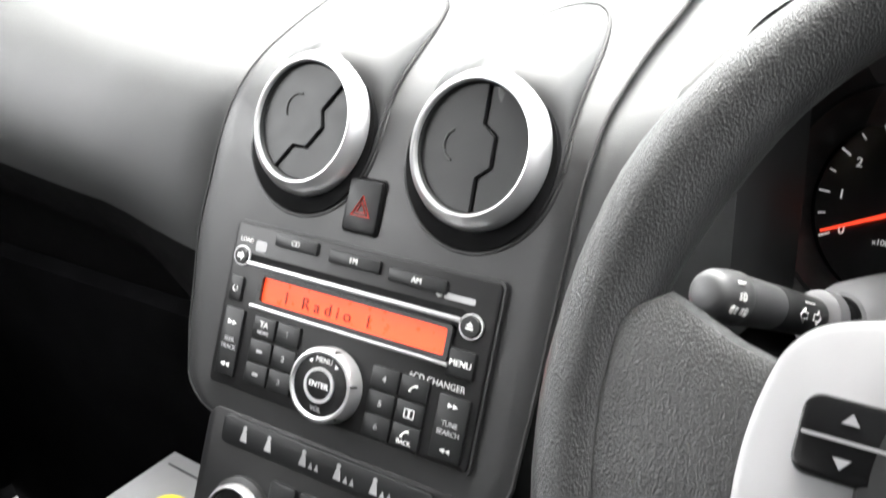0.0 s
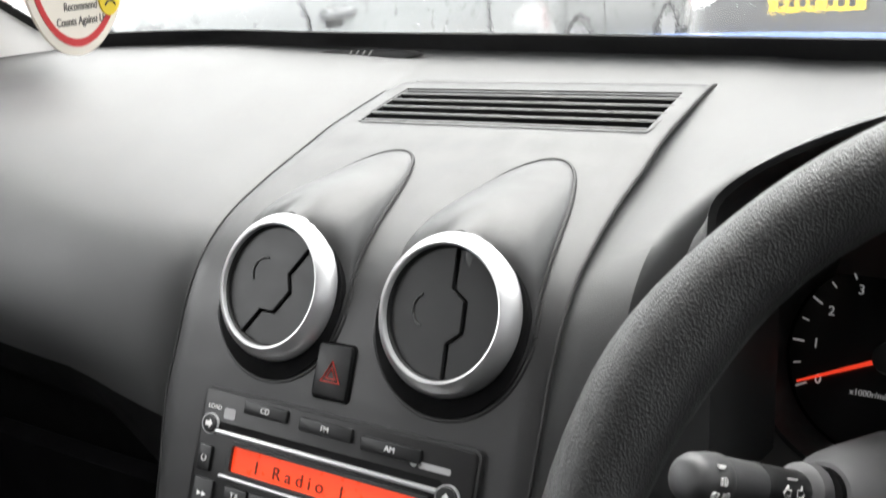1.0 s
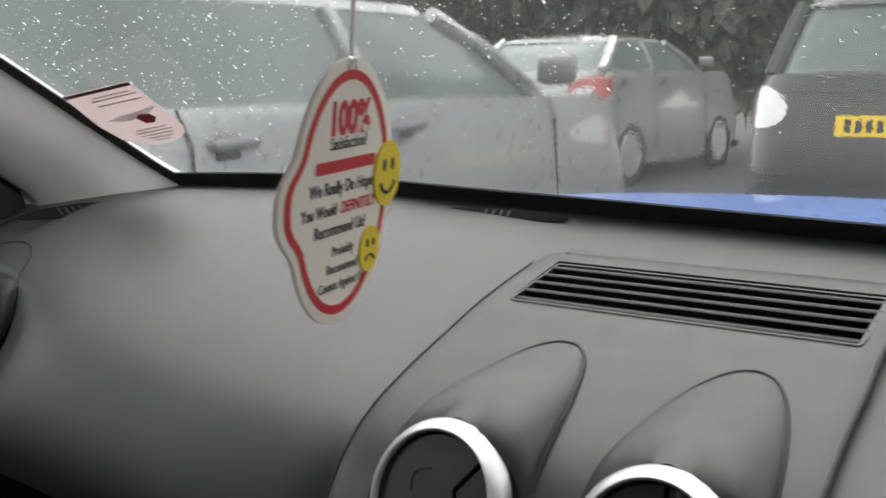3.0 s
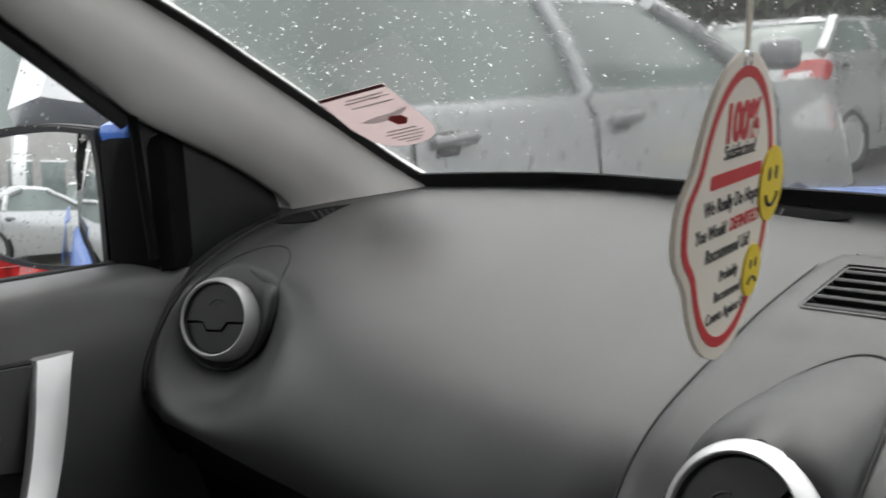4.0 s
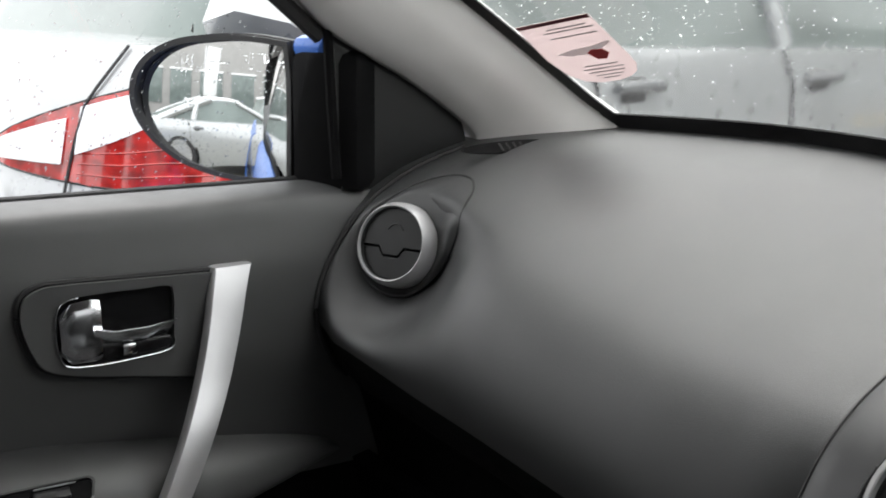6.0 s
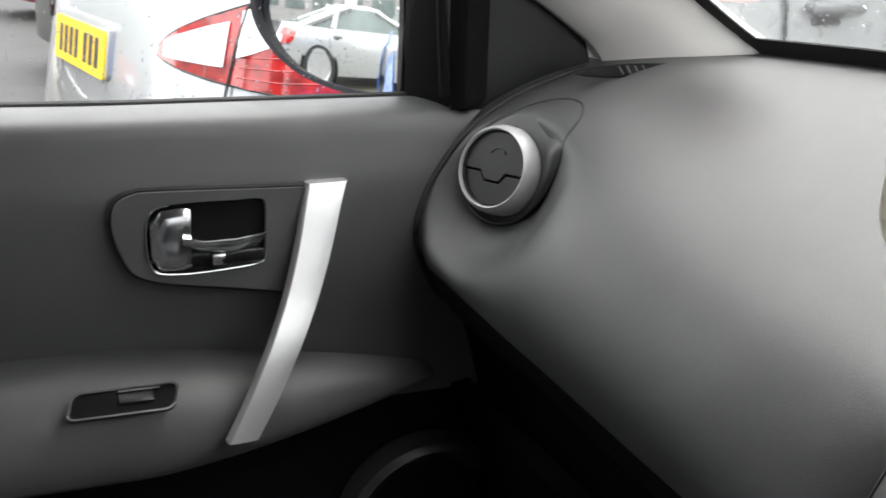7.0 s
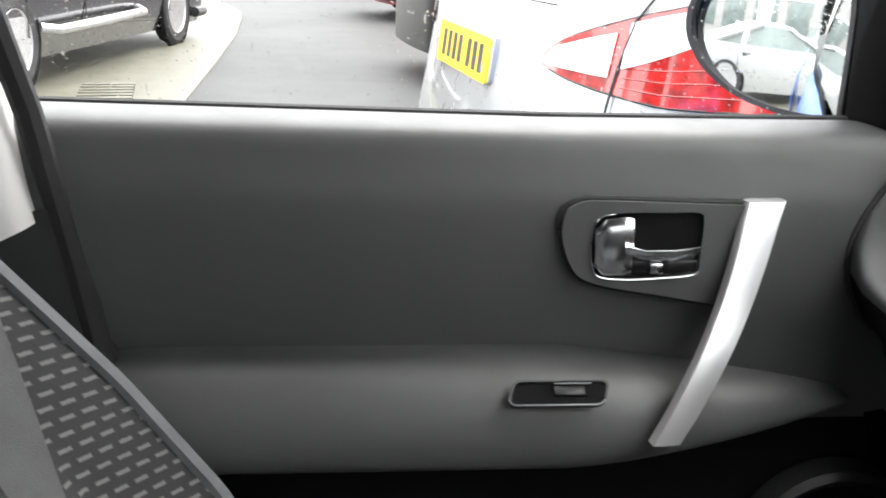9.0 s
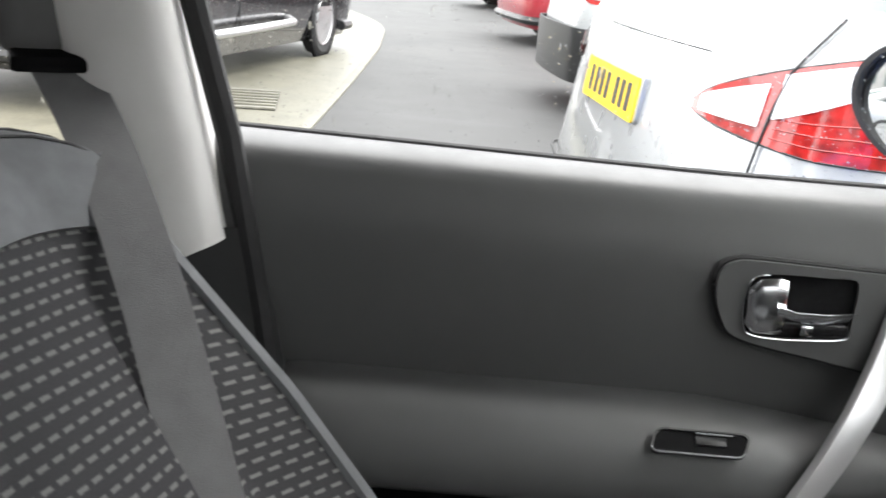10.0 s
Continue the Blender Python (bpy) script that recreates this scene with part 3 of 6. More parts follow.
TIP = Vector((0.064, 0.068))
rim_line = []
for k in range(64):
    a = k * math.tau / 64
    p = Vector((math.cos(a), math.sin(a)))
    along = max(0.0, p.dot(TIP.normalized()))
    rim_line.append(p * 0.0485 + TIP.normalized() * (TIP.length - 0.0485) * along)
rows = []
for q in np.linspace(0, 1, 9):
    row = []
    for k, o in enumerate(rim_line):
        a = k * math.tau / 64
        along = max(0.0, math.cos(a - math.atan2(TIP.y, TIP.x)))
        inner = Vector((math.cos(a), math.sin(a))) * 0.0420
        p = inner.lerp(o, q)
        foot, top = pad_over(o.x, o.y), 0.006 - 0.012 * max(0.0, math.cos(a - radians(235)))
        row.append(SIDE @ Vector((p.x, p.y, top + (foot - top) * q ** (1.3 if along else 2.0) + 0.007 * along * math.sin(math.pi * q) ** 2)))
    rows.append(row)
part("vent_hood", thick(grid(rows, True), 0.002), PAD, dashboard)
part("hood_seam", tube([SIDE @ Vector((o.x, o.y, pad_over(o.x, o.y) + 0.0004)) for o in rim_line], 0.0011, 6, True), RUBBER, dashboard, "thin dark seam")
for x0, y0, x1, y1 in ((-0.636, 0.062, -0.648, 0.200), (-0.33, 0.352, -0.18, 0.355)):
    d = Vector((x1 - x0, y1 - y0, 0))
    c = Vector(((x0 + x1) / 2, (y0 + y1) / 2, pad_top((x0 + x1) / 2, (y0 + y1) / 2)))
    m = frame_at(c, d, (-d.y, d.x, 0.12))
    slot = part("demister_slot", plate(m, ellipse(d.length / 2, 0.008, n=32), 0.0014, 0.0004), VOID, dashboard)
    for k in range(4):
        part("demister_fin", block(m @ Matrix.Translation(((k - 2.2) * 0.009, 0, 0.0016)), (0.0022, 0.010, 0.0014), 0.0004), DARK, slot)

# ---- the radio ----
radio = thing("car_radio", "black car radio with orange lit display and round silver knob", "radio")
RC, RW, RH = -0.119, 0.250, 0.140


def rad(u, v, w=0.0):
    return FACE @ Matrix.Translation((0.0025, RC, 0)) @ Matrix.Diagonal((1, 0.907, 1, 1)) @ Matrix.Translation((u, v, w))


part("fascia", plate(rad(0, 0, 0.0005), rrect(RW, RH, 0.005), 0.0045, 0.0015), FASCIA, radio)
part("fascia_edge", frame_plate(rad(0, 0, 0.0005), rrect(RW + 0.004, RH + 0.004, 0.006), rrect(RW, RH, 0.005), 0.003), DARK, radio)
Z0 = 0.005


def button(u, v, w, h, label="", size=0.006, lift=0.003, ink=None, du=0.0, dv=0.0):
    b = part("button", plate(rad(u, v, Z0 - 0.001), rrect(w, h, 0.0016), lift, 0.0008), BUTTON, radio)
    if label:
        text("legend", label, size, rad(u + du, v + dv, Z0 + lift - 0.0008), ink or WHITEINK, b)
    return b


button(-0.0590, 0.0620, 0.043, 0.0105, "CD", 0.0062)
button(-0.0010, 0.0600, 0.049, 0.0105, "FM", 0.0062)
button(0.0570, 0.0575, 0.051, 0.0105, "AM", 0.0062)
part("cd_slot", plate(rad(-0.002, 0.0420, Z0 - 0.0006), rrect(0.206, 0.0062, 0.003), 0.0008), VOID, radio)
part("slot_lip", plate(rad(-0.002, 0.0372, Z0 - 0.0005), rrect(0.204, 0.0036, 0.0016), 0.0045, 0.001), SILVER, radio, "thin silver lip")
disp = part("display", plate(rad(0.003, 0.0187, Z0 - 0.0006), rrect(0.175, 0.0205, 0.002), 0.0010), LCD, radio, "orange backlit display")
text("display_text", "1 Radio 1", 0.0145, rad(-0.063, 0.0162, Z0 + 0.0006), LCDINK, disp, align="LEFT", spread=1.55)
part("display_rim", frame_plate(rad(0.003, 0.0187, Z0 - 0.0006), rrect(0.183, 0.0275, 0.003), rrect(0.1752, 0.0207, 0.002), 0.0035), DARK, radio)
part("display_ledge", plate(rad(0.001, 0.0030, Z0 - 0.0004), rrect(0.190, 0.0028, 0.0012), 0.004, 0.0008), SILVER, radio, "thin silver ledge")
b = part("eject_button", revolve(rad(0.1075, 0.0345, Z0), [(0.0085, 0), (0.0085, 0.002), (0.0075, 0.003), (0.001, 0.0032)], 28), BUTTON, radio)
part("eject_ring", revolve(rad(0.1075, 0.0345, Z0), [(0.0095, 0), (0.0095, 0.0018), (0.0087, 0.0018), (0.0087, 0)], 28, True), SILVER, b)
part("eject_symbol", plate(rad(0.1075, 0.0345, Z0 + 0.0031), [(-0.003, 0), (0.003, 0), (0, 0.0035)], 0.0004), WHITEINK, b)
part("eject_bar", plate(rad(0.1075, 0.0345, Z0 + 0.0031), [(-0.003, -0.0022), (0.003, -0.0022), (0.003, -0.001), (-0.003, -0.001)], 0.0004), WHITEINK, b)
b = part("load_button", revolve(rad(-0.1125, 0.0420, Z0), [(0.0075, 0), (0.0075, 0.002), (0.0065, 0.003), (0.001, 0.0032)], 28), BUTTON, radio)
part("load_ring", revolve(rad(-0.1125, 0.0420, Z0), [(0.0085, 0), (0.0085, 0.0018), (0.0077, 0.0018), (0.0077, 0)], 28, True), SILVER, b)
part("load_symbol", plate(rad(-0.1125, 0.0420, Z0 + 0.0031), [(-0.003, -0.002), (0.001, -0.002), (0.001, -0.004), (0.004, 0), (0.001, 0.004), (0.001, 0.002), (-0.003, 0.002)], 0.0004), WHITEINK, b)
text("legend", "LOAD", 0.0052, rad(-0.1115, 0.0560, Z0), WHITEINK, radio)
part("disc_badge", plate(rad(-0.0955, 0.0530, Z0 - 0.0002), rrect(0.0115, 0.009, 0.002), 0.0004), GREYINK, radio)
button(-0.1125, 0.0135, 0.0135, 0.021)
part("power_symbol", tube([rad(-0.1125 + 0.0024 * math.cos(a), 0.0135 + 0.0024 * math.sin(a), Z0 + 0.0022).translation for a in np.linspace(radians(120), radians(420), 16)], 0.0004, 5), WHITEINK, radio)
# two plain marks stand in for a maker's wireless logo
part("wireless_badge", plate(rad(0.0765, 0.0540, Z0 - 0.0002), rrect(0.0055, 0.0085, 0.0025), 0.0004), WHITEINK, radio)
part("wireless_bar", plate(rad(0.0935, 0.0520, Z0 - 0.0002), rrect(0.026, 0.0046, 0.0015), 0.0004), GREYINK, radio)
b = button(0.1055, 0.0060, 0.022, 0.021, "MENU", 0.0066)
text("legend", "6CD CHANGER", 0.0068, rad(0.0885, -0.0125, Z0 - 0.0003), WHITEINK, radio)
b = button(-0.1085, -0.0320, 0.021, 0.058)
text("legend", "SEEK", 0.0052, rad(-0.1085, -0.030, Z0 + 0.0022), GREYINK, b)
text("legend", "TRACK", 0.0052, rad(-0.1085, -0.0365, Z0 + 0.0022), GREYINK, b)
for v, s in ((-0.0155, 1), (-0.0515, -1)):
    for k in (-1, 1):
        part("skip_symbol", plate(rad(-0.1085 + k * 0.0025, v, Z0 + 0.002), [(-0.0022 * s, -0.002), (0.0022 * s, 0), (-0.0022 * s, 0.002)], 0.0004), WHITEINK, b)
for u, v, t in ((-0.084, -0.0125, "TA"), (-0.059, -0.0125, "1"), (-0.084, -0.0325, ""), (-0.059, -0.0325, "2"), (-0.084, -0.0520, ""), (-0.059, -0.0520, "3"),
                (0.034, -0.0220, "4"), (0.060, -0.0220, ""), (0.034, -0.0410, "5"), (0.060, -0.0410, ""), (0.034, -0.0590, "6"), (0.060, -0.0590, "BACK")):
    u += 0.009 if u < 0 else 0.0125
    b = button(u, v, 0.0235 if u < 0 else 0.0245, 0.0178, t, 0.0048 if t == "BACK" else 0.0068, dv=0.0025 if t == "TA" else (-0.004 if t == "BACK" else 0), ink=GREYINK if t.isdigit() else None)
    if t == "TA":
        text("legend", "NEWS", 0.0042, rad(u, v - 0.0042, Z0 + 0.0022), GREYINK, b)
    elif (round(u, 4), v) == (0.0725, -0.0220) or t == "BACK":
        up = 0.002 if t == "BACK" else 0
        part("phone_symbol", tube([rad(u + du, v + up + dv, Z0 + 0.0022).translation for du, dv in ((-0.003, -0.0025), (-0.0018, 0.0005), (0.0005, 0.0022), (0.003, 0.0025))], [0.0011, 0.0006, 0.0006, 0.0011], 6), WHITEINK, b)
    elif (round(u, 4), v) == (0.0725, -0.0410):
        for k in (-1, 1):
            part("book_symbol", frame_plate(rad(u + k * 0.0022, v, Z0 + 0.002), rrect(0.0042, 0.007, 0.0006), rrect(0.0030, 0.0058, 0.0004), 0.0004), WHITEINK, b)
    elif not t:
        part("symbol", plate(rad(u, v, Z0 + 0.002), rrect(0.006, 0.0026, 0.001), 0.0004), GREYINK, b)
b = button(0.1065, -0.0420, 0.026, 0.048)
text("legend", "TUNE", 0.0052, rad(0.1065, -0.0390, Z0 + 0.0022), GREYINK, b)
text("legend", "SEARCH", 0.0052, rad(0.1065, -0.0455, Z0 + 0.0022), GREYINK, b)
for v, s in ((-0.0255, 1), (-0.0585, -1)):
    for k in (-1, 1):
        part("skip_symbol", plate(rad(0.1065 + k * 0.0022, v, Z0 + 0.002), [(-0.002 * s, -0.0018), (0.002 * s, 0), (-0.002 * s, 0.0018)], 0.0004), WHITEINK, b)
knob = part("volume_knob", revolve(rad(-0.002, -0.0400, Z0), [(0.0300, 0), (0.0300, 0.010), (0.0285, 0.0125), (0.0265, 0.013), (0.0255, 0.0115), (0.0245, 0.011)], 64), SILVER, radio, "satin silver knob ring")
part("knob_face", revolve(rad(-0.002, -0.0400, Z0), [(0.0250, 0.004), (0.0248, 0.0112), (0.0135, 0.0118), (0.013, 0.010)], 48), GLOSSBLACK, knob)
part("enter_ring", revolve(rad(-0.002, -0.0400, Z0), [(0.0140, 0.010), (0.0140, 0.0132), (0.0115, 0.0132), (0.0115, 0.010)], 40, True), SILVER, knob)
part("enter_button", revolve(rad(-0.002, -0.0400, Z0), [(0.0114, 0.009), (0.0112, 0.0125), (0.0005, 0.0132)], 32), GLOSSBLACK, knob)
text("legend", "ENTER", 0.0062, rad(-0.002, -0.0400, Z0 + 0.0130), WHITEINK, knob)
text("legend", "MENU", 0.0058, rad(-0.002, -0.0205, Z0 + 0.0114), WHITEINK, knob)
text("legend", "VOL", 0.0054, rad(-0.002, -0.0592, Z0 + 0.0114), GREYINK, knob)
for k in (-1, 1):
    part("arrow", plate(rad(-0.002 + k * 0.0125, -0.0225, Z0 + 0.0113), [(-0.0016 * k, -0.002), (0.002 * k, -0.0008), (-0.0016 * k, 0.0018)], 0.0004), WHITEINK, knob)
for a in range(0, 360, 60):
    part("knob_notch", block(rad(-0.002, -0.0400, Z0 + 0.0095) @ pose(0, 0, 0, 0, 0, a + 12) @ Matrix.Translation((0.0296, 0, 0)), (0.0022, 0.0016, 0.006), 0.0004), DARK, knob)

# ---- climate panel below ----
climate = thing("climate_panel", "black heater control panel below the radio", "control panel")
CM = FACE @ Matrix.Translation((0.004, -0.275, -0.004))
part("face", plate(CM, rrect(0.245, 0.15, 0.012), 0.005, 0.002), FASCIA, climate)
part("strip", plate(CM @ Matrix.Translation((0, 0.061, 0.005)), rrect(0.205, 0.022, 0.006), 0.003, 0.001), BUTTON, climate)
for i, u in enumerate((-0.078, -0.052, -0.016, 0.018, 0.052)):
    lamp = part("belt_lamp", plate(CM @ Matrix.Translation((u, 0.062, 0.008)), [(-0.0035, -0.006), (0.0035, -0.006), (0.0018, 0.002), (-0.0018, 0.002)], 0.0004), GREYINK, climate)
    part("lamp_head", plate(CM @ Matrix.Translation((u, 0.066, 0.008)), ellipse(0.002, 0.002, n=12), 0.0004), GREYINK, lamp)
    for k in range(0 if i < 2 else 2):
        part("lamp_mark", plate(CM @ Matrix.Translation((u + 0.008 + 0.006 * k, 0.059, 0.008)), [(-0.002, -0.003), (0.002, -0.003), (0, 0.002)], 0.0004), GREYINK, lamp)
for u, on in ((-0.068, True), (0.072, False)):
    kn = part("dial", revolve(CM @ Matrix.Translation((u, -0.002, 0.004)), [(0.0275, 0), (0.0275, 0.012), (0.0262, 0.0145), (0.0248, 0.0148), (0.0244, 0.010)], 48), SILVER, climate, "silver ringed rotary dial")
    part("dial_body", revolve(CM @ Matrix.Translation((u, -0.002, 0.003)), [(0.033, 0), (0.0325, 0.006), (0.028, 0.008)], 48), DARK, kn)
    part("dial_face", revolve(CM @ Matrix.Translation((u, -0.002, 0.003)), [(0.0245, 0.008), (0.0242, 0.0132), (0.0005, 0.0135)], 40), GLOSSBLACK, kn)
    if on:
        part("dial_display", plate(CM @ Matrix.Translation((u, -0.002, 0.0166)), rrect(0.022, 0.016, 0.003), 0.0006), GLOSSBLACK, kn)
        text("figures", "23", 0.013, CM @ Matrix.Translation((u, -0.002, 0.0174)), LCD, kn, bold=0.0004)
for u in (-0.03, 0.0, 0.03):
    part("button", plate(CM @ Matrix.Translation((u, 0.026, 0.005)), rrect(0.026, 0.022, 0.003), 0.003, 0.001), BUTTON, climate)
part("pilot_light", block(CM @ Matrix.Translation((0.012, 0.004, 0.008)), (0.008, 0.004, 0.002), 0.001), LCD, climate, "small orange pilot light")

# centre console below, footwells and bulkhead
console = thing("centre_console", "dark plastic centre console between the footwells", "console")
rows = [[Vector((s * w, y, z)) for s in (-1, -0.8, 0, 0.8, 1)] for y, z, w in ((-0.105, 0.72, 0.125), (-0.13, 0.66, 0.125), (-0.2, 0.60, 0.12), (-0.4, 0.56, 0.115), (-0.75, 0.55, 0.11))]
part("body", thick(grid(rows), 0.02), DARK, console)
for s in (-1, 1):
    part("side_panel", block(pose(s * 0.12, -0.42, 0.46), (0.012, 0.72, 0.28), 0.004), DARK, console)

# a folded leaflet lies by the console in the passenger's footwell
leaflet = thing("paper_leaflet", "white printed paper leaflet standing beside the console", "leaflet")
LM = frame_at((-0.195, -0.055, 0.680), (0.99, -0.06, 0.0), (0.0, 0.98, 0.15))
part("sheet", plate(LM, rrect(0.15, 0.09, 0.002), 0.0012), mat("grey_leaflet_paper", (0.22, 0.22, 0.23), 0.6, vary=0.06), leaflet)
part("printed_rule", plate(LM @ Matrix.Translation((0, 0.030, 0.0012)), rrect(0.13, 0.002, 0.0008), 0.0004), BLACKINK, leaflet)
part("printed_disc", plate(LM @ Matrix.Translation((-0.01, -0.01, 0.0012)), ellipse(0.022, 0.016), 0.0004), YELLOWINK, leaflet)

# ---- steering wheel, stalk and instruments ----
wheel = thing("steering_wheel", "black leather steering wheel with silver spoke trim", "steering wheel")
WC = frame_at((0.50, -0.222, 1.030), (1, 0, 0), (0, math.sin(radians(32)), math.cos(radians(32))))
R0 = 0.192
ring, rr = [], []
for i in range(96):
    a = i * math.tau / 96
    grip = math.exp(-((math.degrees(a) - 158) / 14) ** 2) + math.exp(-((math.degrees(a) - 22) / 14) ** 2)
    ring.append(WC @ Vector((R0 * math.cos(a), R0 * math.sin(a), 0)))
    rr.append(0.0180 + 0.003 * grip)
rim = part("rim", tube(ring, rr, 18, True), LEATHER, wheel, "grained black leather rim")
for a0, a1 in ((40, 119),):
    arc = [WC @ Vector(((R0 + 0.001) * math.cos(a), (R0 + 0.001) * math.sin(a), 0)) for a in np.linspace(radians(a0), radians(a1), 60)]
    part("smooth_top", tube(arc, 0.0187, 24), mat("smooth_leather", (0.04, 0.041, 0.043), 0.55, grain=0.3, grain_scale=700, vary=0.1), rim)
part("hub", revolve(WC @ Matrix.Translation((0, -0.02, 0.0)), [(0.085, -0.03), (0.09, 0.0), (0.075, 0.028), (0.03, 0.036), (0.001, 0.037)], 48, sx=1.05, sy=0.95), DARK, wheel)
for s in (-1, 1):
    # the leather web between rim and hub, from the thumb rest down
    web = [(s * R0 * 0.97 * math.cos(radians(a)), R0 * 0.97 * math.sin(radians(a))) for a in (4, -6, -16, -26, -36, -46, -54)]
    web += [(s * u, v) for u, v in ((0.085, -0.120), (0.07, -0.075), (0.07, -0.002), (0.10, 0.006), (0.135, 0.014), (0.165, 0.026))]
    if s < 0:
        web = web[::-1]
    spoke = part("spoke", plate(WC @ Matrix.Translation((0, 0, -0.012)), web[::-1], 0.026, 0.008), LEATHER, wheel, "grained black leather web")
    out = [(s * u, v) for u, v in round_loop(((0.05, 0.033), (0.075, 0.031), (0.0925, 0.0275), (0.105, 0.0225), (0.1125, 0.0145), (0.1165, 0.004), (0.1195, -0.017), (0.1185, -0.042), (0.112, -0.072), (0.10, -0.095), (0.08, -0.085), (0.065, -0.05), (0.05, 0.0)), 60)]
    if s > 0:
        out = out[::-1]
    trim = part("spoke_trim", plate(WC @ Matrix.Translation((0, 0, 0.0145)), out, 0.010, 0.004), TRIM, spoke, "satin silver spoke trim")
    key = part("rocker_button", plate(WC @ Matrix.Translation((s * 0.0755, -0.0125, 0.0235)), rrect(0.052, 0.027, 0.006), 0.005, 0.002), GLOSSBLACK, spoke, "black rocker button with arrows")
    part("rocker_split", block(WC @ Matrix.Translation((s * 0.0755, -0.0125, 0.0285)), (0.048, 0.0012, 0.001)), TRIM, key)
    part("trim_gap", tube([WC @ Vector((u * 1.006, v * 1.006, 0.0145)) for u, v in out], 0.0016, 6, True), RUBBER, trim)
    for k in (-1, 1):
        part("arrow", plate(WC @ Matrix.Translation((s * 0.0850, -0.0125 + k * 0.007, 0.0286)), [(-0.003, -0.0015 * k), (0.003, -0.0015 * k), (0, 0.0022 * k)][::k], 0.0004), GREYINK, key)
part("lower_spoke", block(WC @ Matrix.Translation((0, -0.13, 0.0)), (0.06, 0.13, 0.02), 0.006), SILVER, wheel)
part("column", tube([WC @ Vector((0, 0, -0.03)), WC @ Vector((0, 0, -0.16))], 0.055, 24), DARK, wheel)

stalk = thing("indicator_stalk", "grey indicator stalk with white lamp symbols", "stalk")
ST = frame_at((0.312, -0.100, 1.008), (0.30, 0.87, -0.39), (0.25, 0.30, 0.90))
STALKGREY = mat("grey_stalk_plastic", (0.06, 0.061, 0.063), 0.45, grain=0.2)
part("arm", tube([ST @ Vector((u, 0, 0)) for u in (0.0, 0.012, 0.028, 0.03, 0.05, 0.072, 0.10)], [0.0125, 0.0122, 0.0116, 0.0112, 0.0105, 0.0098, 0.008], 24), STALKGREY, stalk)
part("dark_band", tube([ST @ Vector((u, 0, 0)) for u in (0.031, 0.032, 0.066, 0.067)], [0.0112, 0.0117, 0.0104, 0.0099], 24), DARK, stalk)
tip = part("twist_grip", tube([ST @ Vector((u, 0, 0)) for u in (-0.021, -0.019, -0.015, -0.006, 0.001, 0.002)], [0.007, 0.0105, 0.0122, 0.0132, 0.0134, 0.0128], 28), STALKGREY, stalk)
part("collar", tube([ST @ Vector((u, 0, 0)) for u in (0.068, 0.071, 0.079, 0.082)], [0.011, 0.0150, 0.0155, 0.012], 24), mat("grey_collar_plastic", (0.12, 0.12, 0.124), 0.45, grain=0.2), stalk)
part("shroud", tube([ST @ Vector((u, 0, 0)) for u in (0.092, 0.10, 0.125, 0.16)], [0.017, 0.024, 0.031, 0.040], 28), mat("grey_shroud_plastic", (0.13, 0.13, 0.134), 0.5, grain=0.2), stalk)
part("shroud_slot", tube([ST @ Vector((u, 0, 0)) for u in (0.088, 0.094)], 0.0145, 24), VOID, stalk)
toward = ST.to_3x3().inverted() @ (Vector((0.473, -0.57, 1.225)) - ST.translation)
STF = ST @ pose(0, 0, 0, math.degrees(math.atan2(-toward.y, toward.z)))


def stalk_mark(name, u, angle, pieces):
    """Small white strokes wrapped on the stalk at that length and turn."""
    r = 0.0136 if u < 0.01 else 0.0114
    m = STF @ pose(u, 0, 0, angle) @ Matrix.Translation((0, 0, r))
    for pts, close in pieces:
        part(name, tube([m @ Vector((x, y, 0)) for x, y in pts], 0.00045, 5, close), WHITEINK, stalk)


def lamp_sign(flip):
    arc = [(flip * (0.0005 + 0.0018 * math.cos(a)), 0.0020 * math.sin(a)) for a in np.linspace(-1.57, 1.57, 8)]
    return [(arc, True)] + [([(-flip * 0.0010, v), (-flip * 0.0026, v - 0.0003)], False) for v in (-0.0013, 0.0, 0.0013)]


stalk_mark("lamp_symbol", -0.0085, -36, [([(-0.003, 0.0004), (0.003, 0.0004)], False), ([(-0.003, -0.0008), (0.0015, -0.0008)], False)])
stalk_mark("lamp_symbol", -0.0085, -6, lamp_sign(1))
stalk_mark("lamp_symbol", -0.0125, 24, lamp_sign(-1))
stalk_mark("lamp_symbol", -0.0045, 24, lamp_sign(1))
stalk_mark("lamp_symbol", 0.050, -34, [([(-0.004, 0), (0.004, 0)], False)])
for s in (-1, 1):
    stalk_mark("turn_arrow", 0.050 + s * 0.0052, 2, [([(s * x, y) for x, y in ((0.0036, 0), (0.0004, 0.0036), (0.0004, 0.0016), (-0.0024, 0.0016), (-0.0024, -0.0016), (0.0004, -0.0016), (0.0004, -0.0036))], True)])

cluster = thing("instrument_cluster", "black instrument cluster with red needle rev counter", "instrument cluster")
DM = frame_at((0.322, 0.195, 0.994), (1, 0.0, 0), (0, 0.35, 0.94))
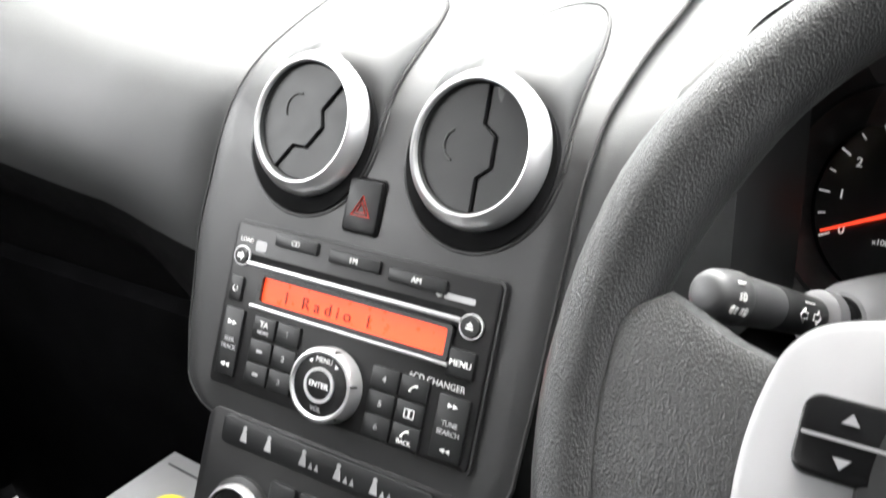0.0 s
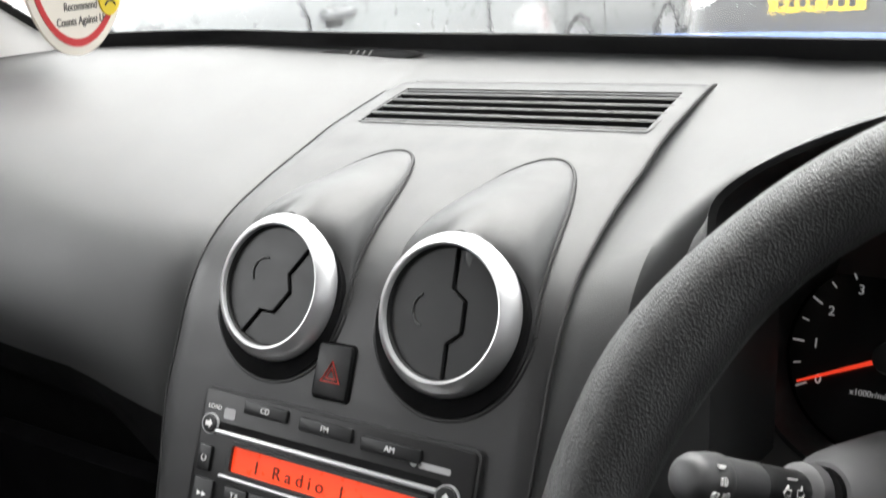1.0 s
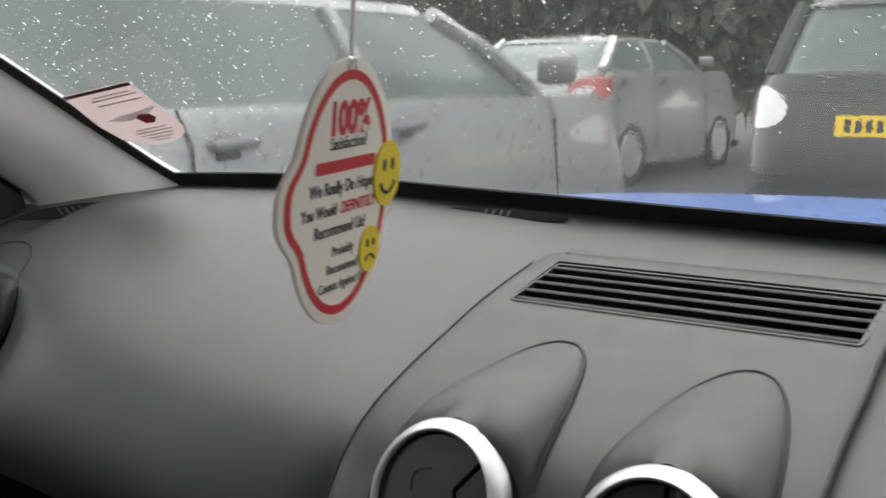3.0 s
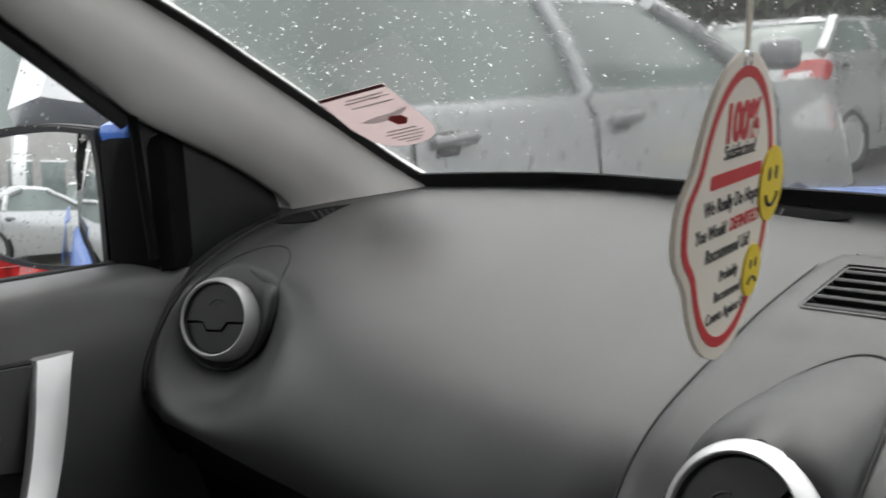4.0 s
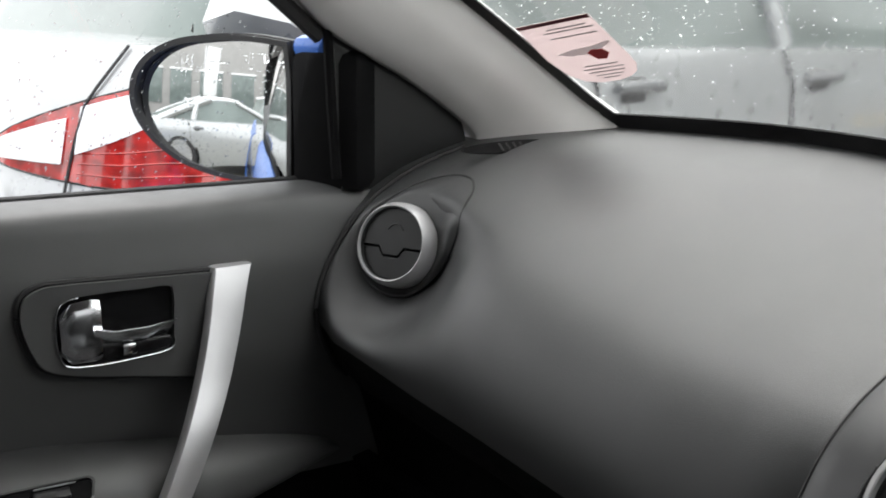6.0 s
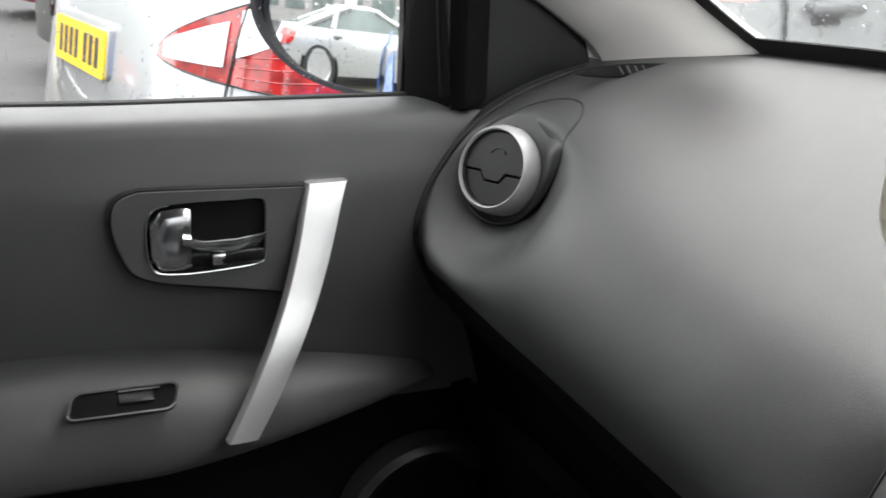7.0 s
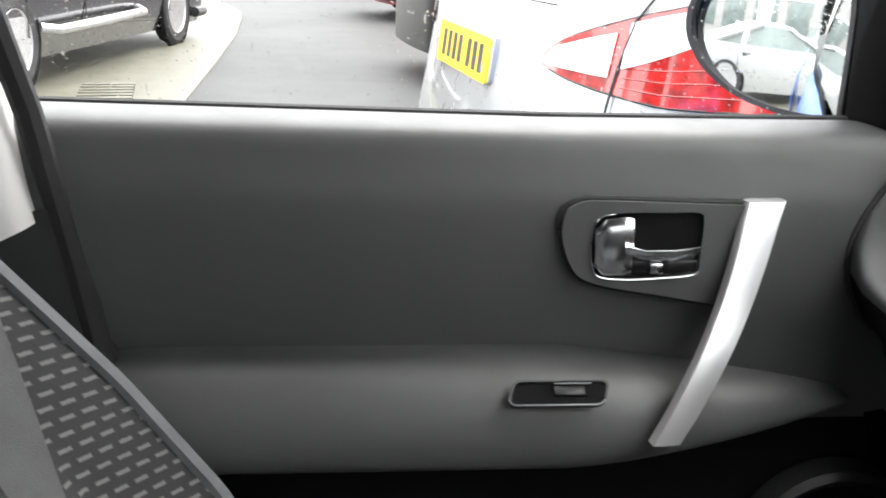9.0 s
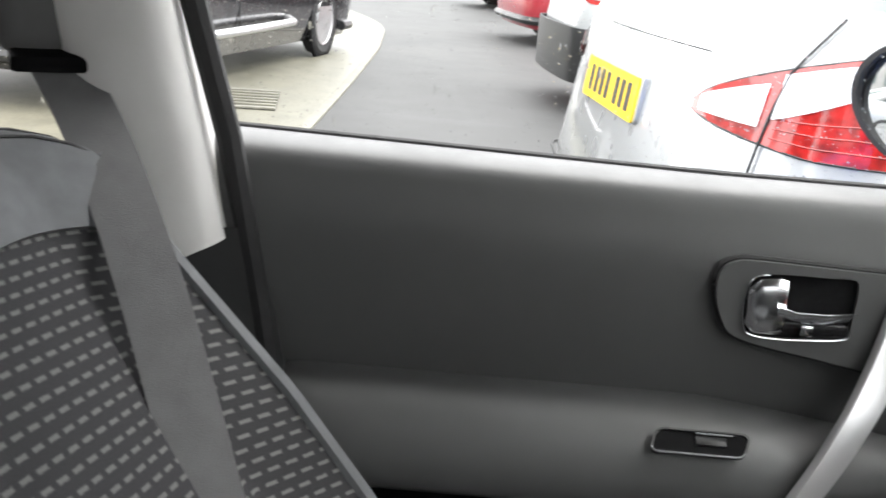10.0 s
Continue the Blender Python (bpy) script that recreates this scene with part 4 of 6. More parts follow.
# the hood: a wall that climbs out of the pad, a ridge, and the brow over the opening, alike on both sides of x = 0.42
HOOD_BASE = [(0.205, 0.006, 0.93), (0.203, 0.012, 0.99), (0.198, 0.040, 1.041), (0.205, 0.063, 1.059), (0.218, 0.093, 1.080), (0.240, 0.163, 1.103), (0.285, 0.25, 1.130), (0.35, 0.285, 1.138), (0.42, 0.295, 1.140)]
HOOD_RIDGE = [(0.222, 0.0, 0.93), (0.220, 0.006, 0.995), (0.219, 0.028, 1.052), (0.227, 0.036, 1.075), (0.234, 0.047, 1.095), (0.2455, 0.085, 1.112), (0.279, 0.17, 1.137), (0.35, 0.215, 1.158), (0.42, 0.225, 1.164)]
HOOD_BROW = [(0.243, 0.022, 0.93), (0.2425, 0.026, 0.995), (0.2425, 0.030, 1.061), (0.243, 0.030, 1.080), (0.244, 0.030, 1.096), (0.250, 0.030, 1.120), (0.287, 0.030, 1.146), (0.35, 0.030, 1.170), (0.42, 0.030, 1.178)]


def both_sides(keys):
    return [p + Vector((0.020, -0.02, 0.0)) for p in smooth_pts(keys + [(0.84 - x, y, z) for x, y, z in keys[-2::-1]], 81)]


base, ridge, brow = both_sides(HOOD_BASE), both_sides(HOOD_RIDGE), both_sides(HOOD_BROW)
centre = Vector((0.44, 0.0, 1.0))


def inward(p, d, back):
    v = centre - p
    v.y = 0
    return p + v.normalized() * d + Vector((0, back, 0))


hood = [[b + Vector((0, 0.0, -0.006)) for b in base], base,
        [inward(b.lerp(r, 0.5), 0.003, 0.0) for b, r in zip(base, ridge)], ridge,
        [inward(r.lerp(w, 0.15), -0.002, 0.0) for r, w in zip(ridge, brow)],
        [inward(r.lerp(w, 0.6), -0.002, 0.0) for r, w in zip(ridge, brow)],
        [inward(r.lerp(w, 0.94), -0.0005, 0.0) for r, w in zip(ridge, brow)], brow,
        [inward(w, 0.004, 0.003) for w in brow], [inward(w, 0.007, 0.02) for w in brow], [inward(w, 0.010, 0.10) for w in brow]]
part("hood", thick(grid(hood), 0.002), PAD, cluster)
part("back_board", block(DM @ Matrix.Translation((0.095, -0.01, -0.02)), (0.40, 0.26, 0.01), 0.003), VOID, cluster)
for i, (u, rad_) in enumerate(((0.0, 0.068), (0.22, 0.068))):
    dm = DM @ Matrix.Translation((u, -0.02, 0.0))
    dial = part("dial", revolve(dm, [(rad_, 0.0), (0.0005, 0.0008)], 48), GLOSSBLACK, cluster)
    part("dial_surround", revolve(dm, [(rad_ + 0.034, 0.060), (rad_ + 0.030, 0.062), (rad_ + 0.015, 0.042), (rad_ + 0.017, 0.038)], 60, True), DARK, dial)
    part("dial_tube", revolve(dm, [(rad_ + 0.016, 0.040), (rad_ + 0.012, 0.042), (rad_ + 0.002, 0.002), (rad_ + 0.004, -0.004)], 60, True), DARK, dial)
    for k in range(17 if i == 0 else 23):
        a = radians(205 - k * (230 / (16 if i == 0 else 22)))
        major = k % 2 == 0
        part("tick", block(dm @ pose(0, 0, 0.0012, 0, 0, math.degrees(a)) @ Matrix.Translation((rad_ * 0.92, 0, 0)), (0.008 if major else 0.005, 0.0012 if major else 0.0009, 0.0006)), DIALINK, dial)
        if major:
            text("numeral", str(k // 2 if i == 0 else k * 10), 0.0095 if i == 0 else 0.006, dm @ Matrix.Translation((rad_ * 0.74 * math.cos(a), rad_ * 0.74 * math.sin(a), 0.0012)), DIALINK, dial)
    na = radians(203)
    needle = part("needle", plate(dm @ pose(0, 0, 0.006, 0, 0, math.degrees(na)), [(-0.012, -0.0018), (rad_ * 0.93, -0.0007), (rad_ * 0.93, 0.0007), (-0.012, 0.0018)], 0.0015), NEEDLE, dial, "red pointer")
    part("needle_cap", revolve(dm @ Matrix.Translation((0, 0, 0.004)), [(0.011, 0), (0.010, 0.006), (0.001, 0.0075)], 28), DARK, needle)
    if i == 0:
        text("legend", "x1000r/min", 0.0058, dm @ Matrix.Translation((-0.010, -0.026, 0.0012)), DIALINK, dial)


# ---- the car's shell ----
def door_x(y):
    return -0.681 + 0.075 * (y + 0.45)


floor = tagged(part("floor", block(pose(0, -0.6, 0.33), (1.5, 2.6, 0.03)), CARPET), "black carpeted car floor", "floor", kind="structure")
bulkhead = tagged(part("bulkhead", block(pose(0, 0.06, 0.55, 12), (1.46, 0.02, 0.6)), CARPET), "black carpeted footwell bulkhead", "bulkhead", kind="structure")
tagged(part("rear_bulkhead", block(pose(0, -2.35, 0.85), (1.5, 0.03, 1.0)), CARPET), "grey rear seat back closing the cabin", "wall", kind="structure")
roof_rows = [[Vector((x, y, 1.60 - 0.06 * (x / 0.72) ** 2 - (0.05 if y > -0.2 else 0.0))) for x in np.linspace(-0.72, 0.72, 13)] for y in (-2.4, -2.0, -1.2, -0.6, -0.3, -0.17)]
tagged(part("ceiling", thick(grid(roof_rows), 0.03), LINER), "pale cloth headliner of the car", "ceiling", kind="structure")

WS_BASE = [(-0.762, 0.185, 1.187), (-0.66, 0.278, 1.186), (-0.50, 0.365, 1.183), (-0.30, 0.386, 1.175), (0.0, 0.384, 1.168), (0.30, 0.378, 1.160), (0.50, 0.345, 1.158), (0.66, 0.28, 1.158), (0.762, 0.18, 1.158)]
WS_TOP = [(-0.692, -0.30, 1.535), (-0.56, -0.255, 1.545), (-0.40, -0.22, 1.555), (-0.2, -0.205, 1.562), (0.0, -0.20, 1.565), (0.2, -0.205, 1.562), (0.40, -0.22, 1.555), (0.56, -0.255, 1.545), (0.692, -0.30, 1.535)]


base64, top64 = smooth_pts(WS_BASE, 65), smooth_pts(WS_TOP, 65)


def ws_point(s, t, out=0.0):
    """A point of the windscreen: s across, t from its foot to its head."""
    a, b = base64[round(s * 64)], top64[round(s * 64)]
    p = a.lerp(b, t)
    bow = 0.02 * math.sin(math.pi * t)
    return p + Vector((0, 0.55, 0.83)) * (bow + out)


windscreen = thing("windscreen", "rain-spotted windscreen with a black border", "windscreen", kind="structure")
ws_rows = [[ws_point(i / 64, t) for i in range(65)] for t in np.linspace(0, 1, 13)]
pane = part("pane", grid(ws_rows), SCREEN, windscreen)
pane.visible_shadow = False
part("foot_border", thick(grid([[ws_point(i / 64, t, -0.003) for i in range(65)] for t in (-0.03, 0.0, 0.036)]), 0.002), RUBBER, windscreen, "black painted border")
# windscreen pillars: a bulged cover between the glass and the door's opening
PILLAR_T, PILLAR_S = (-0.02, 0.0, 0.03, 0.08, 0.20, 0.36, 0.52, 1.02), (8.3, 8.2, 7.8, 7.2, 6.2, 5.0, 4.0, 1.5)
PILLAR_DOOR = [(-0.712, 0.142, 1.150), (-0.712, 0.139, 1.168), (-0.712, 0.130, 1.182), (-0.712, 0.113, 1.197), (-0.712, 0.056, 1.235), (-0.711, -0.034, 1.284), (-0.706, -0.094, 1.332), (-0.655, -0.36, 1.525)]


def screen_edge(idx, t, out=0.0):
    """A point of the glass at a place between its stations."""
    k = min(int(idx), 63)
    return ws_point(k / 64, t, out).lerp(ws_point((k + 1) / 64, t, out), idx - k)


glass_line = smooth_pts([screen_edge(i_, t, -0.002) for i_, t in zip(PILLAR_S, PILLAR_T)], 40)
inner_line = smooth_pts([screen_edge(i_ + 0.85, t, -0.003) for i_, t in zip(PILLAR_S, PILLAR_T)], 40)
door_line = smooth_pts(PILLAR_DOOR, 40)
for side in (-1, 1):
    rows = []
    for g, d in zip(glass_line, door_line):
        swell = Vector((0.72, -0.55, -0.25))
        pts = [g + Vector((-0.02, 0.02, 0.012)), g, g.lerp(d, 0.12) + swell * 0.010, g.lerp(d, 0.40) + swell * 0.019, g.lerp(d, 0.75) + swell * 0.015, d + swell * 0.003, d + Vector((-0.008, -0.001, -0.002)), d + Vector((-0.045, 0.0, 0.0))]
        rows.append([Vector((-side * p.x, p.y, p.z)) for p in smooth_pts(pts, 30)])
    tagged(part("pillar_trim", thick(grid(rows), 0.006), PILLAR), "pale grey plastic windscreen pillar trim", "pillar", kind="structure")
    part("side_border", thick(grid([[Vector((-side * p.x, p.y, p.z)) for p in (g, g.lerp(n, 0.5), n)] for g, n in zip(glass_line, inner_line)]), 0.002), RUBBER, windscreen, "black painted border")

# ---- the passenger's door ----
door = thing("passenger_door", "closed front door with black trim, chrome handle and silver grab bar", "car door")
DOORM = Matrix.Translation((-0.705, -0.1545, 1.0705)) @ Matrix.Scale(0.87, 4) @ Matrix.Rotation(radians(4.29), 4, "Z") @ Matrix.Translation((0.66825, 0.28, -1.073))
door.matrix_world = DOORM
DOOR_Y = np.linspace(-1.06, 0.02, 44)


def door_prof(y):
    x0 = door_x(y)
    k = min(1, max(0, (-0.12 - y) / 0.15))
    belt = 1.145 + 0.02 * max(0, (-0.5 - y))
    pts = [(x0 - 0.082, belt - 0.012), (x0 - 0.070, belt + 0.002), (x0 - 0.035, belt - 0.002), (x0 - 0.016, belt - 0.014), (x0 - 0.006, belt - 0.046), (x0 + 0.002, belt - 0.09),
           (x0 - 0.002, 0.97), (x0 - 0.014, 0.915), (x0 - 0.026, 0.86), (x0 - 0.02, 0.77), (x0 - 0.012, 0.70), (x0 - 0.01, 0.55), (x0 - 0.03, 0.36)]
    return smooth_pts([(x, y + 0.03 * max(0, (1.0 - z)) * (y < -0.9), z) for x, z in pts], 40)


part("trim_panel", thick(grid([door_prof(y)[:29] for y in DOOR_Y]), 0.01), DOORPAD, door)
# the door's lower part has the shade below the armrest in its colour
part("lower_trim", thick(grid([door_prof(y)[28:] for y in DOOR_Y]), 0.01), LOWSHADE, door, "lower door trim coloured near-black for the footwell's shade")
part("kick_panel", block(pose(-0.755, 0.10, 0.72), (0.03, 0.30, 0.86), 0.01), LOWSHADE, door)
# armrest, a bolster that tapers away towards the front
rows = []
for y in np.linspace(-1.0, -0.15, 44):
    u = (y + 1.0) / 0.85
    k = max(0, (u - 0.60) / 0.40)
    back = math.sqrt(1 - (1 - min(1, u / 0.09 + 0.02)) ** 2)
    x0 = door_x(y) - 0.018
    zc, up, low, wide = 0.838, 0.06 * (1 - k) ** 0.7 + 0.004, 0.072 * (1 - k ** 1.5) + 0.004, 1 - 0.72 * k ** 1.6
    up, low = up * (0.45 + 0.55 * back), low * (0.45 + 0.55 * back)
    prof = [(0.0, 1.0), (0.024, 0.95), (0.052, 0.74), (0.072, 0.40), (0.082, 0.0), (0.086, -0.32), (0.081, -0.58), (0.062, -0.74), (0.025, -0.84), (0.0, -0.86)]
    rows.append(smooth_pts([(x0 + dx * wide * (0.2 + 0.8 * back), y, zc + dz * (up if dz > 0 else low)) for dx, dz in prof], 24))
part("armrest", capped(grid(rows)), DOORPAD, door)
# window switch let into the armrest
SM = frame_at((-0.627, -0.502, 0.8745), (0.0749, 0.997, 0.0), (-0.86, 0.06, 0.50))
def skewed(w, h, r):
    return [(u + 0.30 * v, v) for u, v in rrect(w, h, r)]


sw = part("switch_bezel", frame_plate(SM, skewed(0.104, 0.033, 0.009), skewed(0.099, 0.029, 0.008), 0.0035), DARK, door)
part("switch_well", plate(SM, skewed(0.100, 0.030, 0.008), 0.0008), VOID, sw)
part("window_switch", block(SM @ Matrix.Translation((0.012, 0.003, 0.0022)), (0.034, 0.012, 0.004), 0.0015), BUTTON, sw)
# thin grey tubes draw the highlights on the switch and the bezel's lower edge
part("switch_highlight", tube([SM @ Vector((u, 0.0115, 0.0042)) for u in np.linspace(-0.004, 0.036, 6)], 0.0010, 6), HANDLE, sw)
low_edge = sorted([(u, v) for u, v in skewed(0.102, 0.031, 0.0085) if v < -0.008])
part("bezel_highlight", tube([SM @ Vector((u, v, 0.0035)) for u, v in low_edge], 0.0012, 6), HANDLE, sw)

# handle escutcheon, bowl and chrome lever
def dm(y, z, out=0.0):
    return Vector((door_x(y) + 0.001 + out, y, z))


EM = frame_at((door_x(-0.40) + 0.006, -0.40, 1.02), (0.0749, 0.997, 0.0), (0, 0, 1))
outer = [(-0.097, 0.030), (-0.092, 0.045), (-0.078, 0.053), (-0.055, 0.055), (0.05, 0.052), (0.108, 0.050), (0.118, 0.046), (0.118, 0.02), (0.112, -0.02), (0.095, -0.062), (0.06, -0.060), (0.02, -0.053), (-0.03, -0.045), (-0.060, -0.038), (-0.079, -0.028), (-0.090, -0.008), (-0.096, 0.012)]
inner = [(-0.062, 0.026), (-0.052, 0.038), (-0.02, 0.041), (0.022, 0.041), (0.050, 0.041), (0.056, 0.033), (0.056, 0.01), (0.054, -0.02), (0.046, -0.027), (0.02, -0.030), (-0.02, -0.032), (-0.05, -0.030), (-0.060, -0.022), (-0.064, 0.0)]
outer, inner = round_loop(outer, 70), round_loop(inner, 70)
esc = part("escutcheon", frame_plate(EM @ Matrix.Translation((0, 0, -0.004)), [(u * 0.985, v * 0.97) for u, v in outer], inner, 0.012), DOORPAD, door)
part("bowl", plate(EM @ Matrix.Translation((0, 0, -0.001)), inner, 0.003), VOID, esc)
part("groove", tube([EM @ Vector((u, v, 0.0005)) for u, v in outer], 0.0032, 6, True), RUBBER, esc)
part("bowl_rim", tube([EM @ Vector((u * 1.0, v, 0.0105)) for u, v in inner[34:] + inner[:8]], 0.0009, 8), CHROME, esc, "chrome edge")
rows = []
for u, v, w, h in ((-0.060, 0.002, 0.010, 0.040), (-0.050, 0.004, 0.016, 0.062), (-0.030, 0.006, 0.019, 0.064), (-0.022, 0.006, 0.019, 0.060)):
    rows.append([EM @ Vector((u, v + h / 2 * math.sin(a), w + 0.006 * math.cos(a) - 0.004)) for a in np.linspace(0, math.tau, 17)[:-1]])
lever = part("lever_pivot", capped(grid(rows, True)), CHROME, door, "polished chrome lever")
rows = []
for u, v, w, h, d in ((-0.030, 0.002, 0.019, 0.018, 0.005), (-0.012, -0.002, 0.022, 0.018, 0.004), (0.02, -0.002, 0.024, 0.020, 0.004), (0.045, 0.001, 0.022, 0.020, 0.004), (0.055, 0.006, 0.017, 0.010, 0.003)):
    rows.append([EM @ Vector((u, v + h / 2 * math.sin(a), w + d * 0.6 * math.cos(a) + 0.010 * math.sin(a))) for a in np.linspace(0, math.tau, 17)[:-1]])
part("lever_blade", capped(grid(rows, True)), CHROME, lever)
part("lock_plate", block(EM @ Matrix.Translation((0.0, -0.021, 0.005)), (0.108, 0.020, 0.006), 0.003), GLOSSBLACK, lever)
part("lock_button", block(EM @ Matrix.Translation((0.006, -0.018, 0.014)), (0.014, 0.012, 0.008), 0.002), CHROME, lever)

# silver grab bar from the escutcheon down to the armrest
rows = []
bar = smooth_pts([(-0.6525, -0.2795, 1.074), (-0.651, -0.281, 1.069), (-0.645, -0.288, 1.048), (-0.636, -0.299, 1.012), (-0.623, -0.317, 0.965), (-0.606, -0.342, 0.917), (-0.594, -0.370, 0.868), (-0.587, -0.394, 0.830)], 40)
for j, (x, y, z) in enumerate(bar):
    w = 0.045 - 0.014 * j / 39
    rows.append([Vector((x + d, y + w * k, z)) for k, d in ((-0.5, -0.012), (-0.5, -0.002), (-0.46, 0.0015), (-0.2, 0.0022), (0.2, 0.0022), (0.46, 0.0015), (0.5, -0.002), (0.5, -0.012), (0.3, -0.018), (-0.3, -0.018))])
part("grab_bar", capped(grid(rows, True)), SILVER, door, "satin silver grab bar")
# door speaker low down in front
SP = frame_at((door_x(-0.155) + 0.002, -0.158, 0.655), (0.0749, 0.997, 0.0), (0, 0, 1))
spk = part("speaker_ring", revolve(SP, [(0.112, 0.0), (0.108, 0.030), (0.100, 0.037), (0.092, 0.032), (0.08, 0.004)], 48), DARK, door)
part("speaker_mesh", revolve(SP, [(0.086, 0.006), (0.05, 0.010), (0.001, 0.011)], 40), VOID, spk)
part("door_pocket", block(pose(door_x(-0.6) + 0.01, -0.62, 0.50, 0, 8), (0.05, 0.62, 0.20), 0.02), LOWSHADE, door)
part("pocket_lip", tube(smooth_pts([(-0.662, -0.95, 0.72), (-0.657, -0.893, 0.72), (-0.655, -0.794, 0.72), (-0.655, -0.699, 0.715), (-0.655, -0.676, 0.704), (-0.656, -0.661, 0.678), (-0.66, -0.655, 0.63)], 24), 0.006, 8), DARK, door)
# window seal, glass, outer skin
seal = [dm(y, 1.1450 + 0.02 * max(0, (-0.5 - y)), -0.078) for y in np.linspace(-1.10, -0.11, 12)]
part("window_seal", tube(seal, 0.006, 8), RUBBER, door)
gl = part("window_pane", grid([[Vector((door_x(y) - 0.088 + 0.10 * t, y, 1.14 + 0.42 * t)) for y in np.linspace(-1.10, -0.10, 6)] for t in (0, 0.5, 1)]), PANE, door)
gl.visible_shadow = False
part("outer_skin", thick(grid([[Vector((door_x(y) - dx, y, z)) for y in np.linspace(-1.10, 0.05, 8)] for dx, z in ((0.095, 1.122), (0.115, 1.10), (0.14, 1.0), (0.15, 0.85), (0.13, 0.45))]), 0.004), BLUE, door, "blue painted outer skin")
tagged(part("rear_flank", thick(grid([[Vector((-0.735 - dx, y, z)) for y in np.linspace(-2.9, -1.11, 10)] for dx, z in ((0.075, 1.12), (0.095, 1.105), (0.125, 1.0), (0.135, 0.85), (0.11, 0.40))]), 0.004), BLUE), "blue painted rear side of the car", "car body", kind="structure")
# black sail panel with the window's front bar
back_in = DOORM.inverted()
sail = [(-0.022, 1.120), (-0.029, 1.265)] + [(p.x, p.y) for p in smooth_pts([(-0.033, 1.277, 0), (-0.024, 1.285, 0), (0.030, 1.263, 0), (0.082, 1.230, 0), (0.110, 1.204, 0), (0.125, 1.174, 0), (0.127, 1.120, 0)], 34)]
bm = bmesh.new()
f = bm.faces.new([bm.verts.new(back_in @ Vector((-0.724, y, z))) for y, z in sail])
part("sail_panel", thick(bm, 0.02), BUTTON, door)
part("window_bar", tube([back_in @ Vector(p) for p in ((-0.724, -0.028, 1.14), (-0.722, -0.034, 1.21), (-0.718, -0.040, 1.285))], 0.006, 8), VOID, door)
part("window_frame", tube([back_in @ Vector(p) for p in ((-0.726, -0.044, 1.279), (-0.722, -0.102, 1.325), (-0.705, -0.20, 1.398), (-0.675, -0.33, 1.47), (-0.655, -0.50, 1.50), (-0.65, -0.86, 1.51))], 0.010, 8), RUBBER, door)

# ---- the door mirror outside ----
mirror = thing("door_mirror", "blue capped door mirror with a wet convex glass", "door mirror")
MM = frame_at((-0.839, -0.088, 1.203), (0.84, 0.54, 0.0), (0, 0, 1)) @ Matrix.Diagonal((0.862, 0.82, 0.85, 1))
gout = [(-0.150, 0.012), (-0.143, 0.040), (-0.120, 0.064), (-0.085, 0.080), (-0.04, 0.087), (0.02, 0.089), (0.078, 0.082), (0.082, 0.0), (0.080, -0.086), (0.035, -0.090), (-0.02, -0.086), (-0.075, -0.072), (-0.118, -0.046), (-0.143, -0.016)]
gout = [(p.x, p.y) for p in smooth_pts([(u, v, 0) for u, v in gout[8:] + gout[:7]], 60)] + [(0.082, 0.04), (0.082, 0.0), (0.081, -0.04)]
gin = [(u * 0.965 - 0.001, v * 0.955) for u, v in gout]
rows = []
for q in (1.0, 0.9, 0.78, 0.65, 0.5, 0.35, 0.2, 0.08):
    rows.append([MM @ Vector((u * q, v * q, 0.004 - ((u * q + 0.03) ** 2 + (v * q) ** 2) / 2.8 + 0.035 * u * q - 0.047 * v * q)) for u, v in gin])
part("mirror_glass", capped(grid(rows, True)), MIRROR, mirror, "convex reflecting glass")
part("glass_backing", plate(MM @ Matrix.Translation((0, 0, -0.020)), [(u * 1.04, v * 1.04) for u, v in gout], 0.002), VOID, mirror, smooth=False)
part("glass_rim", frame_plate(MM @ Matrix.Translation((0, 0, -0.004)), [(u * 1.03, v * 1.03) for u, v in gout], gin, 0.010), RUBBER, mirror)
part("rim_wall", frame_plate(MM @ Matrix.Translation((0, 0, -0.020)), [(u * 1.05, v * 1.05) for u, v in gout], [(u * 1.01, v * 1.01) for u, v in gin], 0.018), RUBBER, mirror)
rows = []
for d, k in ((0.010, 1.07), (-0.02, 1.04), (-0.05, 1.0), (-0.075, 0.8), (-0.09, 0.45)):
    rows.append([MM @ Vector((min(u * k, 0.084), v * k, d)) for u, v in gout])
part("housing", capped(grid(rows[1:], True)), BLUE, mirror, "blue painted housing")
part("inner_cheek", block(MM @ Matrix.Translation((0.130, -0.010, -0.022)), (0.094, 0.172, 0.066), 0.016), VOID, mirror)
part("cap_corner", block(MM @ Matrix.Translation((0.112, 0.079, -0.02)), (0.058, 0.028, 0.05), 0.012), BLUE, mirror, "blue painted cap")
part("stay", tube([MM @ Vector((0.12, -0.06, -0.02)), (-0.79, -0.020, 1.120), (-0.765, -0.010, 1.115)], 0.014, 10), DARK, mirror)

# ---- behind the door: middle pillar, rear door, seat belt ----
rows = []
for t in np.linspace(0, 1, 14):
    z = 1.048 + 0.54 * t
    y = -1.088 - 0.118 * t
    x = -0.712 + 0.085 * t
    w = 0.115 + 0.02 * t
    rows.append(smooth_pts([Vector((x + dx, y + dy * w, z - (0.02 * (1 - abs(dy + 0.5) * 2) if t == 0 else 0))) for dx, dy in ((-0.07, 0.03), (-0.03, 0.02), (0.0, 0.0), (0.022, -0.18), (0.030, -0.5), (0.022, -0.82), (0.0, -1.0), (-0.03, -1.02))], 30))
SIDEM = Matrix.Translation((0, 0.05, 0)) @ DOORM
